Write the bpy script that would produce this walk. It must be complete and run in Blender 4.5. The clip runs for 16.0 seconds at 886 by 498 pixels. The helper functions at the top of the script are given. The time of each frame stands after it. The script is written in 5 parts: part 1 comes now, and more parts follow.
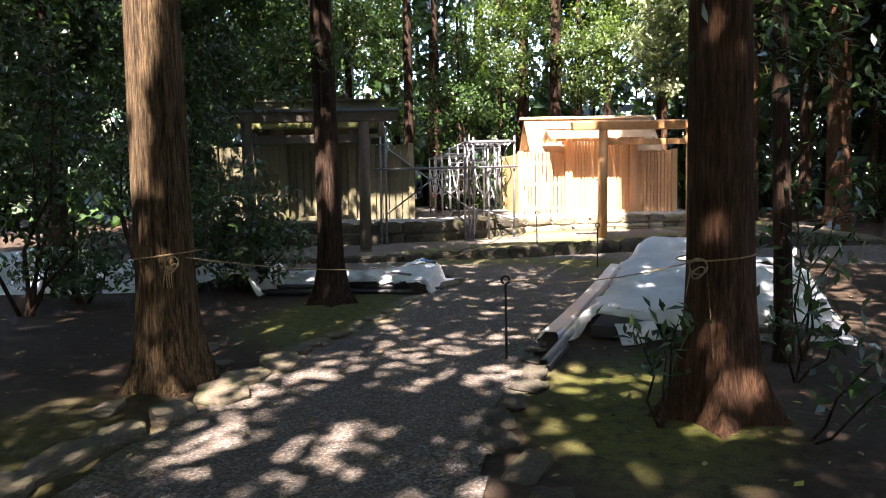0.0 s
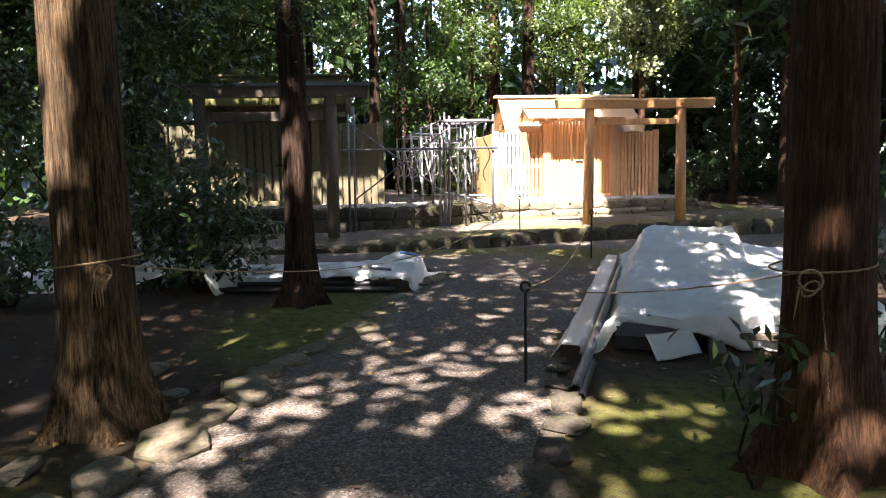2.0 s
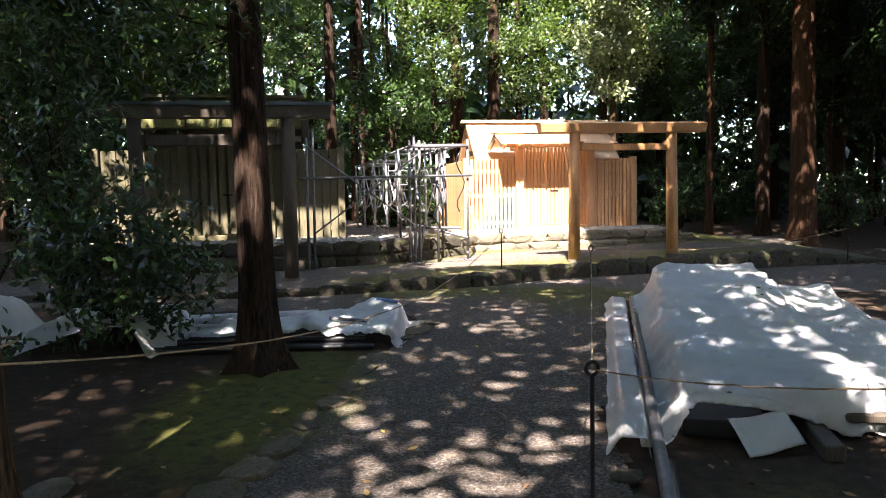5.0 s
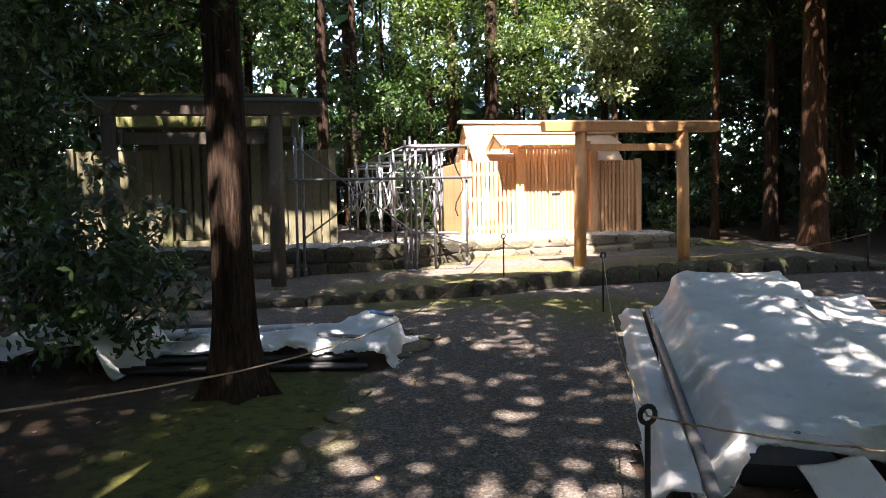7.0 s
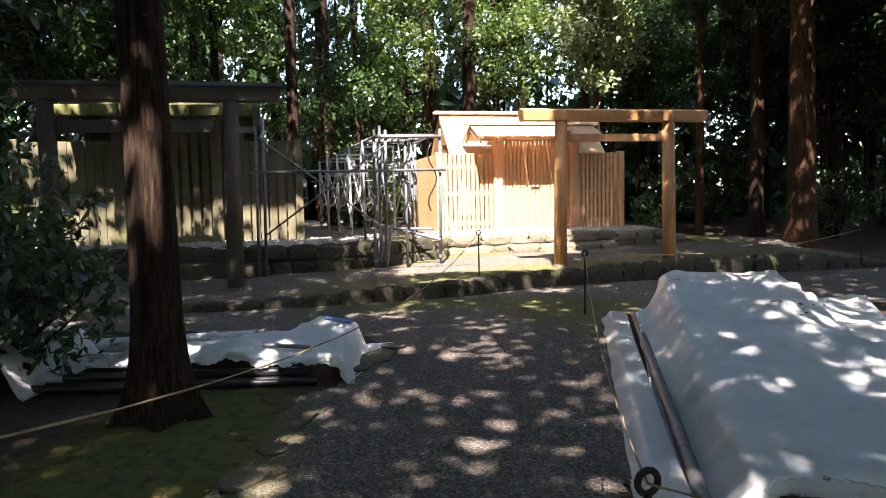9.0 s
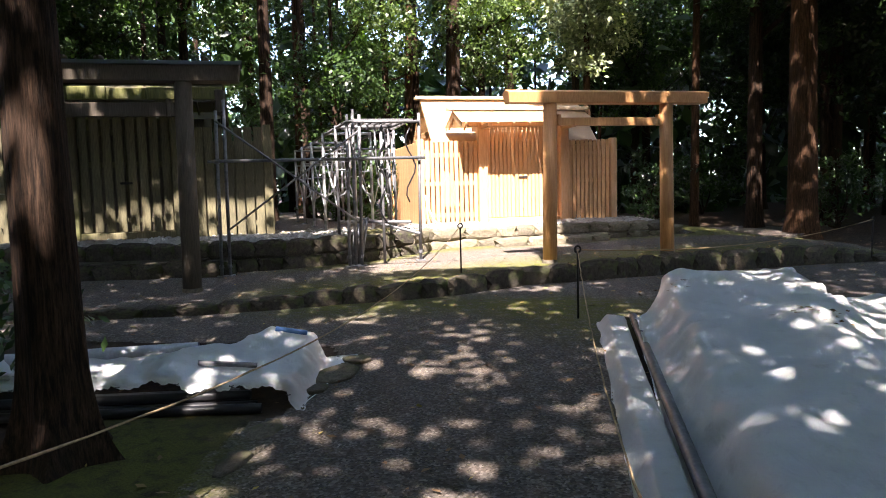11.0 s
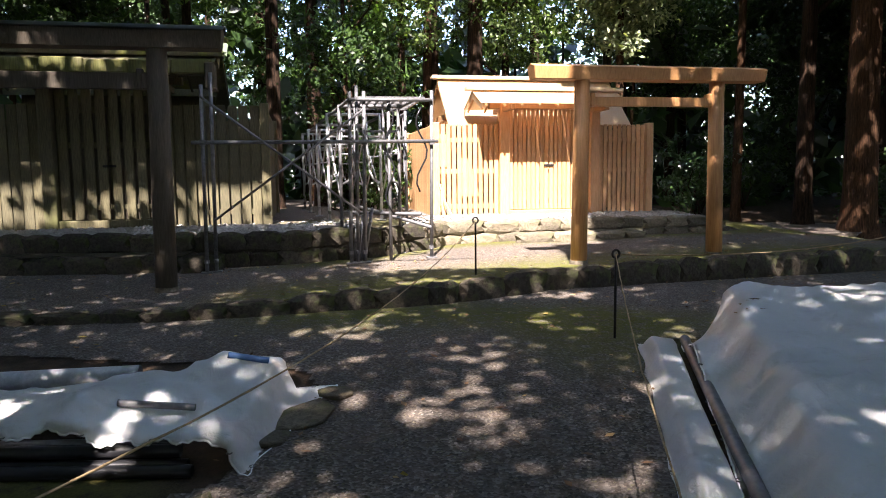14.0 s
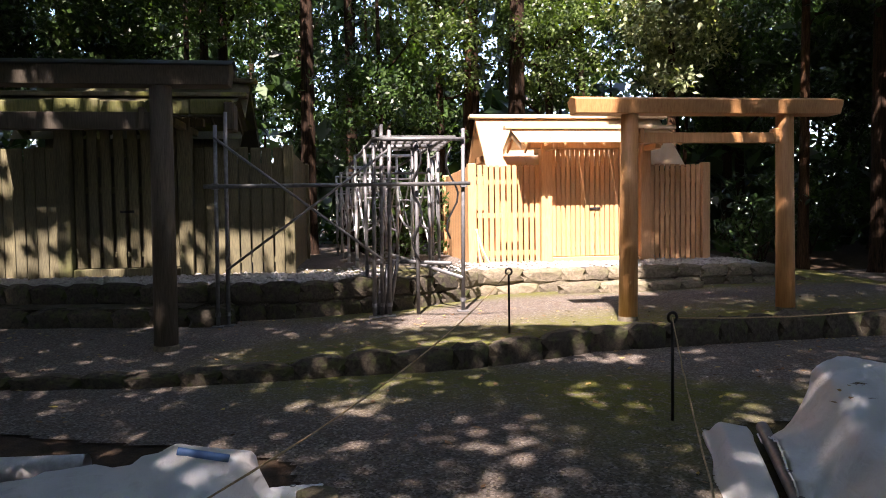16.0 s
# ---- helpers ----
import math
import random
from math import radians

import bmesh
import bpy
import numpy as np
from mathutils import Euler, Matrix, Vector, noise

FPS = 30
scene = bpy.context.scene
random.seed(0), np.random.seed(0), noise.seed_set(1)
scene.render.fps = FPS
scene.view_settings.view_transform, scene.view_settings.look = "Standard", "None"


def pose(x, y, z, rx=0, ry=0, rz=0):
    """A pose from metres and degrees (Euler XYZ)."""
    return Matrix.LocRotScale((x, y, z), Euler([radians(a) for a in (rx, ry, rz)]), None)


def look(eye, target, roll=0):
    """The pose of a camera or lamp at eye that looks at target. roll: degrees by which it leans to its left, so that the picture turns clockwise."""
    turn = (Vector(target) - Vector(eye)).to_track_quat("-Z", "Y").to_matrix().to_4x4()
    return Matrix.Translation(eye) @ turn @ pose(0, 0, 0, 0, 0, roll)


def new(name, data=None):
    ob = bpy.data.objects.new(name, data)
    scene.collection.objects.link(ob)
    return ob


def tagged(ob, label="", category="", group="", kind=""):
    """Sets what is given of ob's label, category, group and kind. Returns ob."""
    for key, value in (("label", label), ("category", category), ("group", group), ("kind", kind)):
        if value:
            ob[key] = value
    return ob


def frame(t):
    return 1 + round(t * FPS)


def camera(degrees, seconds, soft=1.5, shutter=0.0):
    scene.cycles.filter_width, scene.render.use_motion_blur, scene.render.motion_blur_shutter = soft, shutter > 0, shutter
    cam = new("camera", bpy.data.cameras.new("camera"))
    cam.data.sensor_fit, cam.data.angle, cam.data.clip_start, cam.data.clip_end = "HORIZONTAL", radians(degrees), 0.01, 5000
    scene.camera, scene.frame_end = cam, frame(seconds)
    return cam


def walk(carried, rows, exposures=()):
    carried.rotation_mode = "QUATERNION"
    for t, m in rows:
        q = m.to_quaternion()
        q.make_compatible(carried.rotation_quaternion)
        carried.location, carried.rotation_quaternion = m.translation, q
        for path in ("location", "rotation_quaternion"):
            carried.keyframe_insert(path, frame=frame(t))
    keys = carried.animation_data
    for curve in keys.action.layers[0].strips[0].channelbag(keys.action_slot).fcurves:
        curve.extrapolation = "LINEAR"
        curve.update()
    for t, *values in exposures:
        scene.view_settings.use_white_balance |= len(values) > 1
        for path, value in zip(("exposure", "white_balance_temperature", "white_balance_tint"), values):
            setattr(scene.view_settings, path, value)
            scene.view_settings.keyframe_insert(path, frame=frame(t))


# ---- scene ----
cam = camera(64.9, 16.0, 1.0)

PATH = [
    (0, (1.239, -3.346, 1.561), (0.878, -1.386, 1.385), -1.2),
    (0.5, (1.063, -3.135, 1.568), (0.733, -1.171, 1.386), -1.1),
    (1, (0.921, -2.869, 1.576), (0.626, -0.9, 1.383), -1.3),
    (1.5, (0.821, -2.513, 1.586), (0.554, -0.542, 1.371), -1.2),
    (2, (0.687, -2.239, 1.599), (0.445, -0.268, 1.368), -1.1),
    (2.5, (0.545, -1.927, 1.591), (0.333, 0.047, 1.355), -1.4),
    (3, (0.45, -1.647, 1.58), (0.271, 0.331, 1.345), -1.5),
    (3.5, (0.426, -1.379, 1.623), (0.26, 0.601, 1.394), -1.2),
    (4, (0.293, -1.137, 1.619), (0.162, 0.847, 1.404), -0.7),
    (4.5, (0.17, -0.947, 1.632), (0.067, 1.043, 1.466), -1.1),
    (7, (-0.032, 0.037, 1.602), (-0.108, 2.031, 1.462), -1.2),
    (7.5, (0.047, 0.213, 1.593), (-0.031, 2.206, 1.446), -1.7),
    (8, (0.171, 0.43, 1.614), (0.088, 2.423, 1.466), -1.6),
    (8.5, (0.168, 0.598, 1.591), (0.111, 2.591, 1.442), -1.7),
    (9, (0.113, 0.829, 1.57), (0.088, 2.823, 1.416), -1.2),
    (9.5, (0.181, 1.026, 1.531), (0.179, 3.019, 1.375), -1.4),
    (9.7, (0.203, 1.13, 1.561), (0.214, 3.123, 1.394), -1.7),
    (11.8, (0.332, 2.106, 1.545), (0.317, 4.098, 1.364), -0.9),
    (12, (0.366, 2.177, 1.553), (0.283, 4.169, 1.4), -1.1),
    (12.5, (0.397, 2.404, 1.531), (0.314, 4.396, 1.37), -1.0),
    (13, (0.347, 2.663, 1.525), (0.288, 4.655, 1.347), -0.8),
    (13.5, (0.347, 2.85, 1.526), (0.297, 4.84, 1.325), -0.8),
    (14, (0.383, 3.105, 1.549), (0.324, 5.093, 1.335), -0.7),
    (14.5, (0.423, 3.297, 1.564), (0.339, 5.287, 1.379), -0.8),
    (15, (0.428, 3.575, 1.55), (0.329, 5.567, 1.405), -0.8),
    (15.5, (0.454, 3.774, 1.567), (0.324, 5.767, 1.455), -0.8),
    (16, (0.572, 4.065, 1.581), (0.374, 6.053, 1.49), -0.9),
]
EXPOSURE = [(0, 3.36, 6500, 22), (4.5, 3.18, 6450, 21), (9, 2.96, 6400, 20), (14, 2.73, 6400, 20), (16, 2.35, 6650, 25)]
walk(cam, [(t, look(eye, target, roll)) for t, eye, target, roll in PATH], EXPOSURE)

# ---- light ----
SUN_EL, SUN_X, SUN_Y = radians(54), -0.057, -0.998          # the sun stands behind the walker
SUN_WAY = Vector((SUN_X * math.cos(SUN_EL), SUN_Y * math.cos(SUN_EL), math.sin(SUN_EL)))
DROP = math.cos(SUN_EL) / math.sin(SUN_EL)                   # metres that a shadow moves per metre of fall
world = bpy.data.worlds.new("sky")
scene.world = world
world.use_nodes = True
wn = world.node_tree.nodes
sky = wn.new("ShaderNodeTexSky")
sky.sky_type, sky.sun_disc, sky.sun_elevation, sky.sun_rotation = "NISHITA", False, SUN_EL, radians(183)
world.node_tree.links.new(sky.outputs[0], wn["Background"].inputs[0])
wn["Background"].inputs[1].default_value = 0.15
sun_data = bpy.data.lights.new("sun", "SUN")
sun_data.energy, sun_data.angle, sun_data.color = 5.0, radians(0.55), (1.0, 0.93, 0.82)
sun = new("sun", sun_data)
sun.matrix_world = look(SUN_WAY * 60, (0, 0, 0))

# ---- materials ----


class Mat:
    """A small builder for node materials."""

    def __init__(self, name, rough=0.7, metal=0.0, spec=0.5):
        self.m = bpy.data.materials.new(name)
        self.m.use_nodes = True
        self.t = self.m.node_tree
        self.b = self.t.nodes["Principled BSDF"]
        self.b.inputs["Roughness"].default_value = rough
        self.b.inputs["Metallic"].default_value = metal
        self.b.inputs["Specular IOR Level"].default_value = spec
        self.co = self.t.nodes.new("ShaderNodeTexCoord").outputs["Object"]

    def add(self, kind, **kw):
        n = self.t.nodes.new(kind)
        for k, v in kw.items():
            n.inputs[k.replace("_", " ")].default_value = v
        return n

    def link(self, a, b):
        self.t.links.new(a, b)

    def scaled(self, s):
        n = self.add("ShaderNodeMapping")
        self.link(self.co, n.inputs["Vector"])
        n.inputs["Scale"].default_value = s
        return n.outputs[0]

    def noise(self, scale, detail=4.0, rough=0.6, stretch=None):
        n = self.add("ShaderNodeTexNoise", Scale=scale, Detail=detail, Roughness=rough)
        self.link(self.scaled(stretch) if stretch else self.co, n.inputs["Vector"])
        return n.outputs["Fac"]

    def ramp(self, fac, stops):
        n = self.add("ShaderNodeValToRGB")
        e = n.color_ramp.elements
        while len(e) < len(stops):
            e.new(0.5)
        for q, (p, c) in zip(e, stops):
            q.position, q.color = p, (*c, 1) if len(c) == 3 else c
        self.link(fac, n.inputs[0])
        return n.outputs[0]

    def mix(self, fac, a, b, how="MIX"):
        n = self.add("ShaderNodeMix")
        n.data_type, n.blend_type = "RGBA", how
        for v, i in ((fac, 0), (a, 6), (b, 7)):
            if hasattr(v, "links"):
                self.link(v, n.inputs[i])
            else:
                n.inputs[i].default_value = v if i == 0 else (*v, 1)
        return n.outputs[2]

    def color(self, c):
        self.link(c, self.b.inputs["Base Color"])
        return self

    def bump(self, h, strength=0.4, dist=0.02):
        n = self.add("ShaderNodeBump", Strength=strength, Distance=dist)
        self.link(h, n.inputs["Height"])
        self.link(n.outputs[0], self.b.inputs["Normal"])
        return self

    def random(self):
        return self.add("ShaderNodeObjectInfo").outputs["Random"]

    def island(self):
        return self.add("ShaderNodeNewGeometry").outputs["Random Per Island"]


def wood_mat(name, dark, light, rough=0.65, grain=14, blotch=None):
    """Sawn timber whose grain runs along z of each piece."""
    m = Mat(name, rough)
    g = m.noise(grain, 6, 0.65, (6, 6, 0.45))
    c = m.ramp(g, [(0.3, dark), (0.72, light)])
    tone = m.ramp(m.random(), [(0.0, (0.78, 0.78, 0.78)), (1.0, (1.12, 1.1, 1.06))])
    c = m.mix(1.0, c, tone, "MULTIPLY")
    if blotch:
        f = m.ramp(m.noise(1.7, 5, 0.7), [(0.52, (0, 0, 0)), (0.72, (1, 1, 1))])
        c = m.mix(f, c, blotch)
    m.color(c).bump(g, 0.25, 0.01)
    return m.m


def leaf_mat(name, dark, light, gloss=0.35, through_light=0.35):
    m = Mat(name, gloss)
    c = m.ramp(m.island(), [(0.0, dark), (0.75, light), (1.0, tuple(min(1, v * 1.5) for v in light))])
    m.color(c)
    tr = m.add("ShaderNodeBsdfTranslucent")
    m.link(m.mix(1.0, c, (1.5, 1.7, 0.6), "MULTIPLY"), tr.inputs[0])
    mx = m.add("ShaderNodeMixShader", Fac=through_light)
    m.link(m.b.outputs[0], mx.inputs[1])
    m.link(tr.outputs[0], mx.inputs[2])
    m.link(mx.outputs[0], m.t.nodes["Material Output"].inputs["Surface"])
    return m.m


def bark_mat(name, dark, light):
    m = Mat(name, 0.92, spec=0.15)
    strips = m.noise(13, 8, 0.72, (2.6, 2.6, 0.2))
    fibres = m.noise(34, 6, 0.7, (2.4, 2.4, 0.22))
    patches = m.noise(2.6, 5, 0.65)
    c = m.ramp(strips, [(0.38, dark), (0.60, light)])
    c = m.mix(m.ramp(fibres, [(0.40, (0.75, 0.75, 0.75)), (0.56, (0, 0, 0))]), c, tuple(v * 0.6 for v in dark))
    c = m.mix(m.ramp(patches, [(0.5, (0, 0, 0)), (0.72, (0.7, 0.7, 0.7))]), c, tuple(v * 0.45 for v in light))
    m.color(c).bump(m.mix(0.45, strips, fibres), 1.0, 0.045)
    return m.m


def ground_mat(name, kind):
    m = Mat(name, 0.95, spec=0.2)
    fine, mid, big = m.noise(70, 5, 0.7), m.noise(9, 5, 0.65), m.noise(0.9, 4, 0.6)
    if kind == "gravel":
        v = m.add("ShaderNodeTexVoronoi", Scale=60.0)
        m.link(m.co, v.inputs["Vector"])
        c = m.ramp(v.outputs["Color"], [(0.1, (0.045, 0.039, 0.034)), (0.6, (0.125, 0.108, 0.093)), (1.0, (0.30, 0.265, 0.23))])
        c = m.mix(m.ramp(mid, [(0.4, (0, 0, 0)), (0.7, (0.55, 0.55, 0.55))]), c, (0.12, 0.080, 0.055))
        c = m.mix(m.ramp(big, [(0.35, (0, 0, 0)), (0.7, (0.35, 0.35, 0.35))]), c, (0.06, 0.052, 0.048))
        h = v.outputs["Distance"]
    else:
        c = m.ramp(fine, [(0.3, (0.013, 0.0095, 0.007)), (0.7, (0.052, 0.036, 0.023))])
        c = m.mix(m.ramp(mid, [(0.42, (0, 0, 0)), (0.66, (0.55, 0.55, 0.55))]), c, (0.085, 0.052, 0.032))
        h = fine
    at = m.add("ShaderNodeAttribute")
    at.attribute_name = "moss"
    spots = m.ramp(mid, [(0.31, (0, 0, 0)), (0.52, (1, 1, 1))])
    f = m.add("ShaderNodeMath")
    f.operation = "MULTIPLY"
    m.link(at.outputs["Fac"], f.inputs[0])
    m.link(spots, f.inputs[1])
    green = m.ramp(fine, [(0.25, (0.030, 0.036, 0.008)), (0.75, (0.14, 0.138, 0.028))])
    m.color(m.mix(f.outputs[0], c, green)).bump(h, 0.6, 0.015)
    return m.m


def stone_mat(name, dark, light, moss=0.5):
    m = Mat(name, 0.9, spec=0.25)
    a, b = m.noise(14, 6, 0.7), m.noise(3.5, 4, 0.6)
    c = m.ramp(a, [(0.3, dark), (0.7, light)])
    tone = m.ramp(m.random(), [(0.0, (0.65, 0.65, 0.65)), (1.0, (1.2, 1.17, 1.1))])
    c = m.mix(1.0, c, tone, "MULTIPLY")
    f = m.ramp(b, [(0.5, (0, 0, 0)), (0.68, (moss, moss, moss))])
    m.color(m.mix(f, c, (0.06, 0.075, 0.02))).bump(a, 0.6, 0.03)
    return m.m


def plain_mat(name, c, rough=0.6, metal=0.0, wear=0.25, scale=12):
    m = Mat(name, rough, metal)
    n = m.noise(scale, 5, 0.65)
    m.color(m.ramp(n, [(0.3, tuple(v * (1 - wear) for v in c)), (0.7, tuple(min(1, v * (1 + wear)) for v in c))])).bump(n, 0.1, 0.005)
    return m.m


def tarp_mat():
    m = Mat("tarpaulin", 0.33)
    a = m.noise(2.2, 6, 0.65)
    c = m.ramp(a, [(0.3, (0.76, 0.76, 0.75)), (0.7, (0.87, 0.87, 0.86))])
    dirt = m.ramp(m.noise(6, 7, 0.75), [(0.55, (0, 0, 0)), (0.74, (0.34, 0.34, 0.34))])
    c = m.mix(dirt, c, (0.33, 0.29, 0.23))
    n = m.add("ShaderNodeTexNoise", Scale=13.0, Detail=7.0, Roughness=0.6, Distortion=1.4)
    m.link(m.scaled((1, 0.55, 1)), n.inputs["Vector"])
    m.color(c).bump(n.outputs["Fac"], 0.6, 0.018)
    return m.m


M_NEW = wood_mat("new_cypress", (0.44, 0.225, 0.092), (0.63, 0.375, 0.195), 0.55)
# M_NEW made darker and oranger: the gate's shade is put into its colour
M_TORII = wood_mat("shaded_cypress", (0.36, 0.17, 0.062), (0.56, 0.30, 0.125), 0.55, 9)
# paler than M_NEW: glare of the sun is put into the roof colour
M_ROOFNEW = wood_mat("sunlit_new_roof_board", (0.66, 0.47, 0.28), (0.80, 0.62, 0.42), 0.5)
M_OLD = wood_mat("weathered_board", (0.048, 0.043, 0.026), (0.165, 0.145, 0.078), 0.9, 16, (0.125, 0.125, 0.045))
M_OLDDARK = wood_mat("old_dark_timber", (0.035, 0.028, 0.02), (0.10, 0.082, 0.06), 0.85, 14)
M_MOSSBOARD = wood_mat("mossy_roof_board", (0.075, 0.07, 0.042), (0.21, 0.185, 0.115), 0.95, 12, (0.25, 0.26, 0.035))
M_COPPER = plain_mat("dark_metal_cap", (0.055, 0.06, 0.06), 0.45, 0.6, 0.35, 6)
M_STEEL = plain_mat("galvanised_steel", (0.145, 0.145, 0.15), 0.5, 0.4, 0.35, 18)
M_WHITESTEEL = plain_mat("pale_painted_steel", (0.46, 0.46, 0.47), 0.45, 0.2, 0.25, 18)
M_IRON = plain_mat("rusty_black_iron", (0.02, 0.017, 0.016), 0.7, 0.4, 0.5, 30)
M_ROPE = plain_mat("straw_rope", (0.27, 0.19, 0.10), 0.9, 0, 0.45, 60)
M_ROPEDARK = plain_mat("old_dark_rope", (0.10, 0.07, 0.045), 0.9, 0, 0.45, 60)
M_ROPEWHITE = plain_mat("white_cord", (0.6, 0.58, 0.52), 0.9, 0, 0.2, 60)
M_TARP = tarp_mat()
M_BLACK = plain_mat("black_plastic", (0.012, 0.012, 0.014), 0.35, 0, 0.3, 10)
M_BLUE = plain_mat("blue_plastic_pipe", (0.06, 0.14, 0.30), 0.4, 0, 0.2, 10)
M_BARK = bark_mat("cedar_bark", (0.012, 0.0075, 0.0045), (0.165, 0.108, 0.054))
M_BARKDARK = bark_mat("dark_bark", (0.011, 0.007, 0.005), (0.072, 0.042, 0.026))
M_BARKRED = bark_mat("red_cedar_bark", (0.028, 0.014, 0.008), (0.125, 0.064, 0.033))
M_SOIL = ground_mat("forest_floor", "soil")
M_GRAVEL = ground_mat("path_gravel", "gravel")
M_STONE = stone_mat("field_stone", (0.08, 0.068, 0.05), (0.24, 0.205, 0.155))
M_SLAB = stone_mat("mossy_slab", (0.055, 0.046, 0.032), (0.185, 0.155, 0.11), 0.65)
M_MOSSEAVE = wood_mat("moss_grown_eave", (0.058, 0.062, 0.018), (0.165, 0.165, 0.05), 0.95, 10, (0.17, 0.15, 0.095))
M_STONEDARK = stone_mat("dark_wall_stone", (0.022, 0.019, 0.015), (0.092, 0.078, 0.06), 0.75)
M_PEBBLE = stone_mat("pale_pebble", (0.24, 0.23, 0.22), (0.55, 0.53, 0.50), 0.0)
M_LEAF = leaf_mat("evergreen_leaf", (0.018, 0.04, 0.012), (0.055, 0.10, 0.025))
# lit copy of M_LEAF: sunlight is put into the leaf colour
M_LEAFLIT = leaf_mat("sunlit_leaf", (0.022, 0.042, 0.012), (0.085, 0.125, 0.032), 0.38, 0.4)
M_LEAFPALE = leaf_mat("pale_cypress_leaf", (0.11, 0.14, 0.07), (0.27, 0.30, 0.17), 0.5, 0.3)
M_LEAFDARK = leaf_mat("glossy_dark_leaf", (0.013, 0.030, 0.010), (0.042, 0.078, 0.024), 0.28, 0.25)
M_LITTER = Mat("fallen_leaf", 0.8)
M_LITTER.color(M_LITTER.ramp(M_LITTER.island(), [(0.0, (0.07, 0.035, 0.015)), (0.5, (0.18, 0.10, 0.045)), (0.85, (0.30, 0.19, 0.08)), (1.0, (0.42, 0.33, 0.06))]))
M_LITTER = M_LITTER.m

# ---- builders ----


def finish(bm, name, material, smooth=False):
    me = bpy.data.meshes.new(name)
    bm.to_mesh(me)
    bm.free()
    me.materials.append(material)
    if smooth:
        me.shade_smooth()
    return me


def part(name, bm, material, parent=None, label="", smooth=False):
    ob = new(name, finish(bm, name, material, smooth))
    ob.parent = parent
    return tagged(ob, label)


def share(name, me, parent, m):
    """One more piece on a shared mesh."""
    ob = new(name, me)
    ob.parent = parent
    ob.matrix_basis = m
    return ob


def root(name, m, label, category, group="", kind=""):
    ob = new(name)
    ob.empty_display_size = 0.2
    ob.matrix_basis = m
    return tagged(ob, label, category, group, kind)


def box(bm, x0, x1, y0, y1, z0, z1, bevel=0.006):
    """A bevelled timber between two corners."""
    r = bmesh.ops.create_cube(bm, size=1.0)
    vs = r["verts"]
    for v in vs:
        v.co = Vector(((x0 + x1) / 2 + v.co.x * (x1 - x0), (y0 + y1) / 2 + v.co.y * (y1 - y0), (z0 + z1) / 2 + v.co.z * (z1 - z0)))
    if bevel:
        es = list({e for v in vs for e in v.link_edges})
        bmesh.ops.bevel(bm, geom=es, offset=bevel, segments=1, affect="EDGES")
    return bm


def solid(x0, x1, y0, y1, z0, z1, bevel=0.006):
    return box(bmesh.new(), x0, x1, y0, y1, z0, z1, bevel)


def tube(bm, pts, radii, sides=10, caps=True):
    """A round bar along points."""
    pts = [Vector(p) for p in pts]
    if not hasattr(radii, "__len__"):
        radii = [radii] * len(pts)
    rings, prev = [], None
    for i, (p, r) in enumerate(zip(pts, radii)):
        d = (pts[min(i + 1, len(pts) - 1)] - pts[max(i - 1, 0)]).normalized()
        if prev is None:
            side = d.cross(Vector((0.31, 0.17, 1)) if abs(d.z) < 0.9 else Vector((1, 0.2, 0))).normalized()
        else:
            side = (prev - d * prev.dot(d)).normalized()
        prev = side
        up = d.cross(side)
        rings.append([bm.verts.new(p + (side * math.cos(a) + up * math.sin(a)) * r) for a in (2 * math.pi * k / sides for k in range(sides))])
    for a, b in zip(rings, rings[1:]):
        for k in range(sides):
            bm.faces.new((a[k], a[(k + 1) % sides], b[(k + 1) % sides], b[k]))
    if caps:
        bm.faces.new(list(reversed(rings[0])))
        bm.faces.new(rings[-1])
    return bm


def rod(pts, radii, sides=10):
    return tube(bmesh.new(), pts, radii, sides)


def smooth_step(a, b, x):
    t = max(0.0, min(1.0, (x - a) / (b - a)))
    return t * t * (3 - 2 * t)


def ground_z(x, y):
    """Height of the natural ground."""
    z = 0.085 * smooth_step(5.5, 9.3, y)
    z += 0.42 * smooth_step(17.5, 23, y) + 0.10 * smooth_step(5, 12, abs(x - 1))
    edge = smooth_step(1.1, 2.2, abs(x + 0.25)) if y < 9 else 0.0
    z += 0.03 * edge * noise.noise((x * 0.9, y * 0.9, 0))
    return z


# ---- structure: ground, path, terraces ----


def sheet(name, xs, ys, zf, material, keep=None, moss=None, label="", category="ground"):
    """A finely divided piece of ground."""
    vs, fs, at, mm = [], [], {}, []
    for j, y in enumerate(ys):
        for i, x in enumerate(xs):
            at[i, j] = len(vs)
            vs.append((x, y, zf(x, y)))
            mm.append(moss(x, y) if moss else 0.0)
    for j in range(len(ys) - 1):
        for i in range(len(xs) - 1):
            if keep is None or keep((xs[i] + xs[i + 1]) / 2, (ys[j] + ys[j + 1]) / 2):
                fs.append((at[i, j], at[i + 1, j], at[i + 1, j + 1], at[i, j + 1]))
    me = bpy.data.meshes.new(name)
    me.from_pydata(vs, [], fs)
    a = me.attributes.new("moss", "FLOAT", "POINT")
    a.data.foreach_set("value", mm)
    me.materials.append(material)
    me.shade_smooth()
    return tagged(new(name, me), label, category, kind="structure")


def blob(x, y, cx, cy, rx, ry):
    return max(0.0, 1 - ((x - cx) / rx) ** 2 - ((y - cy) / ry) ** 2)


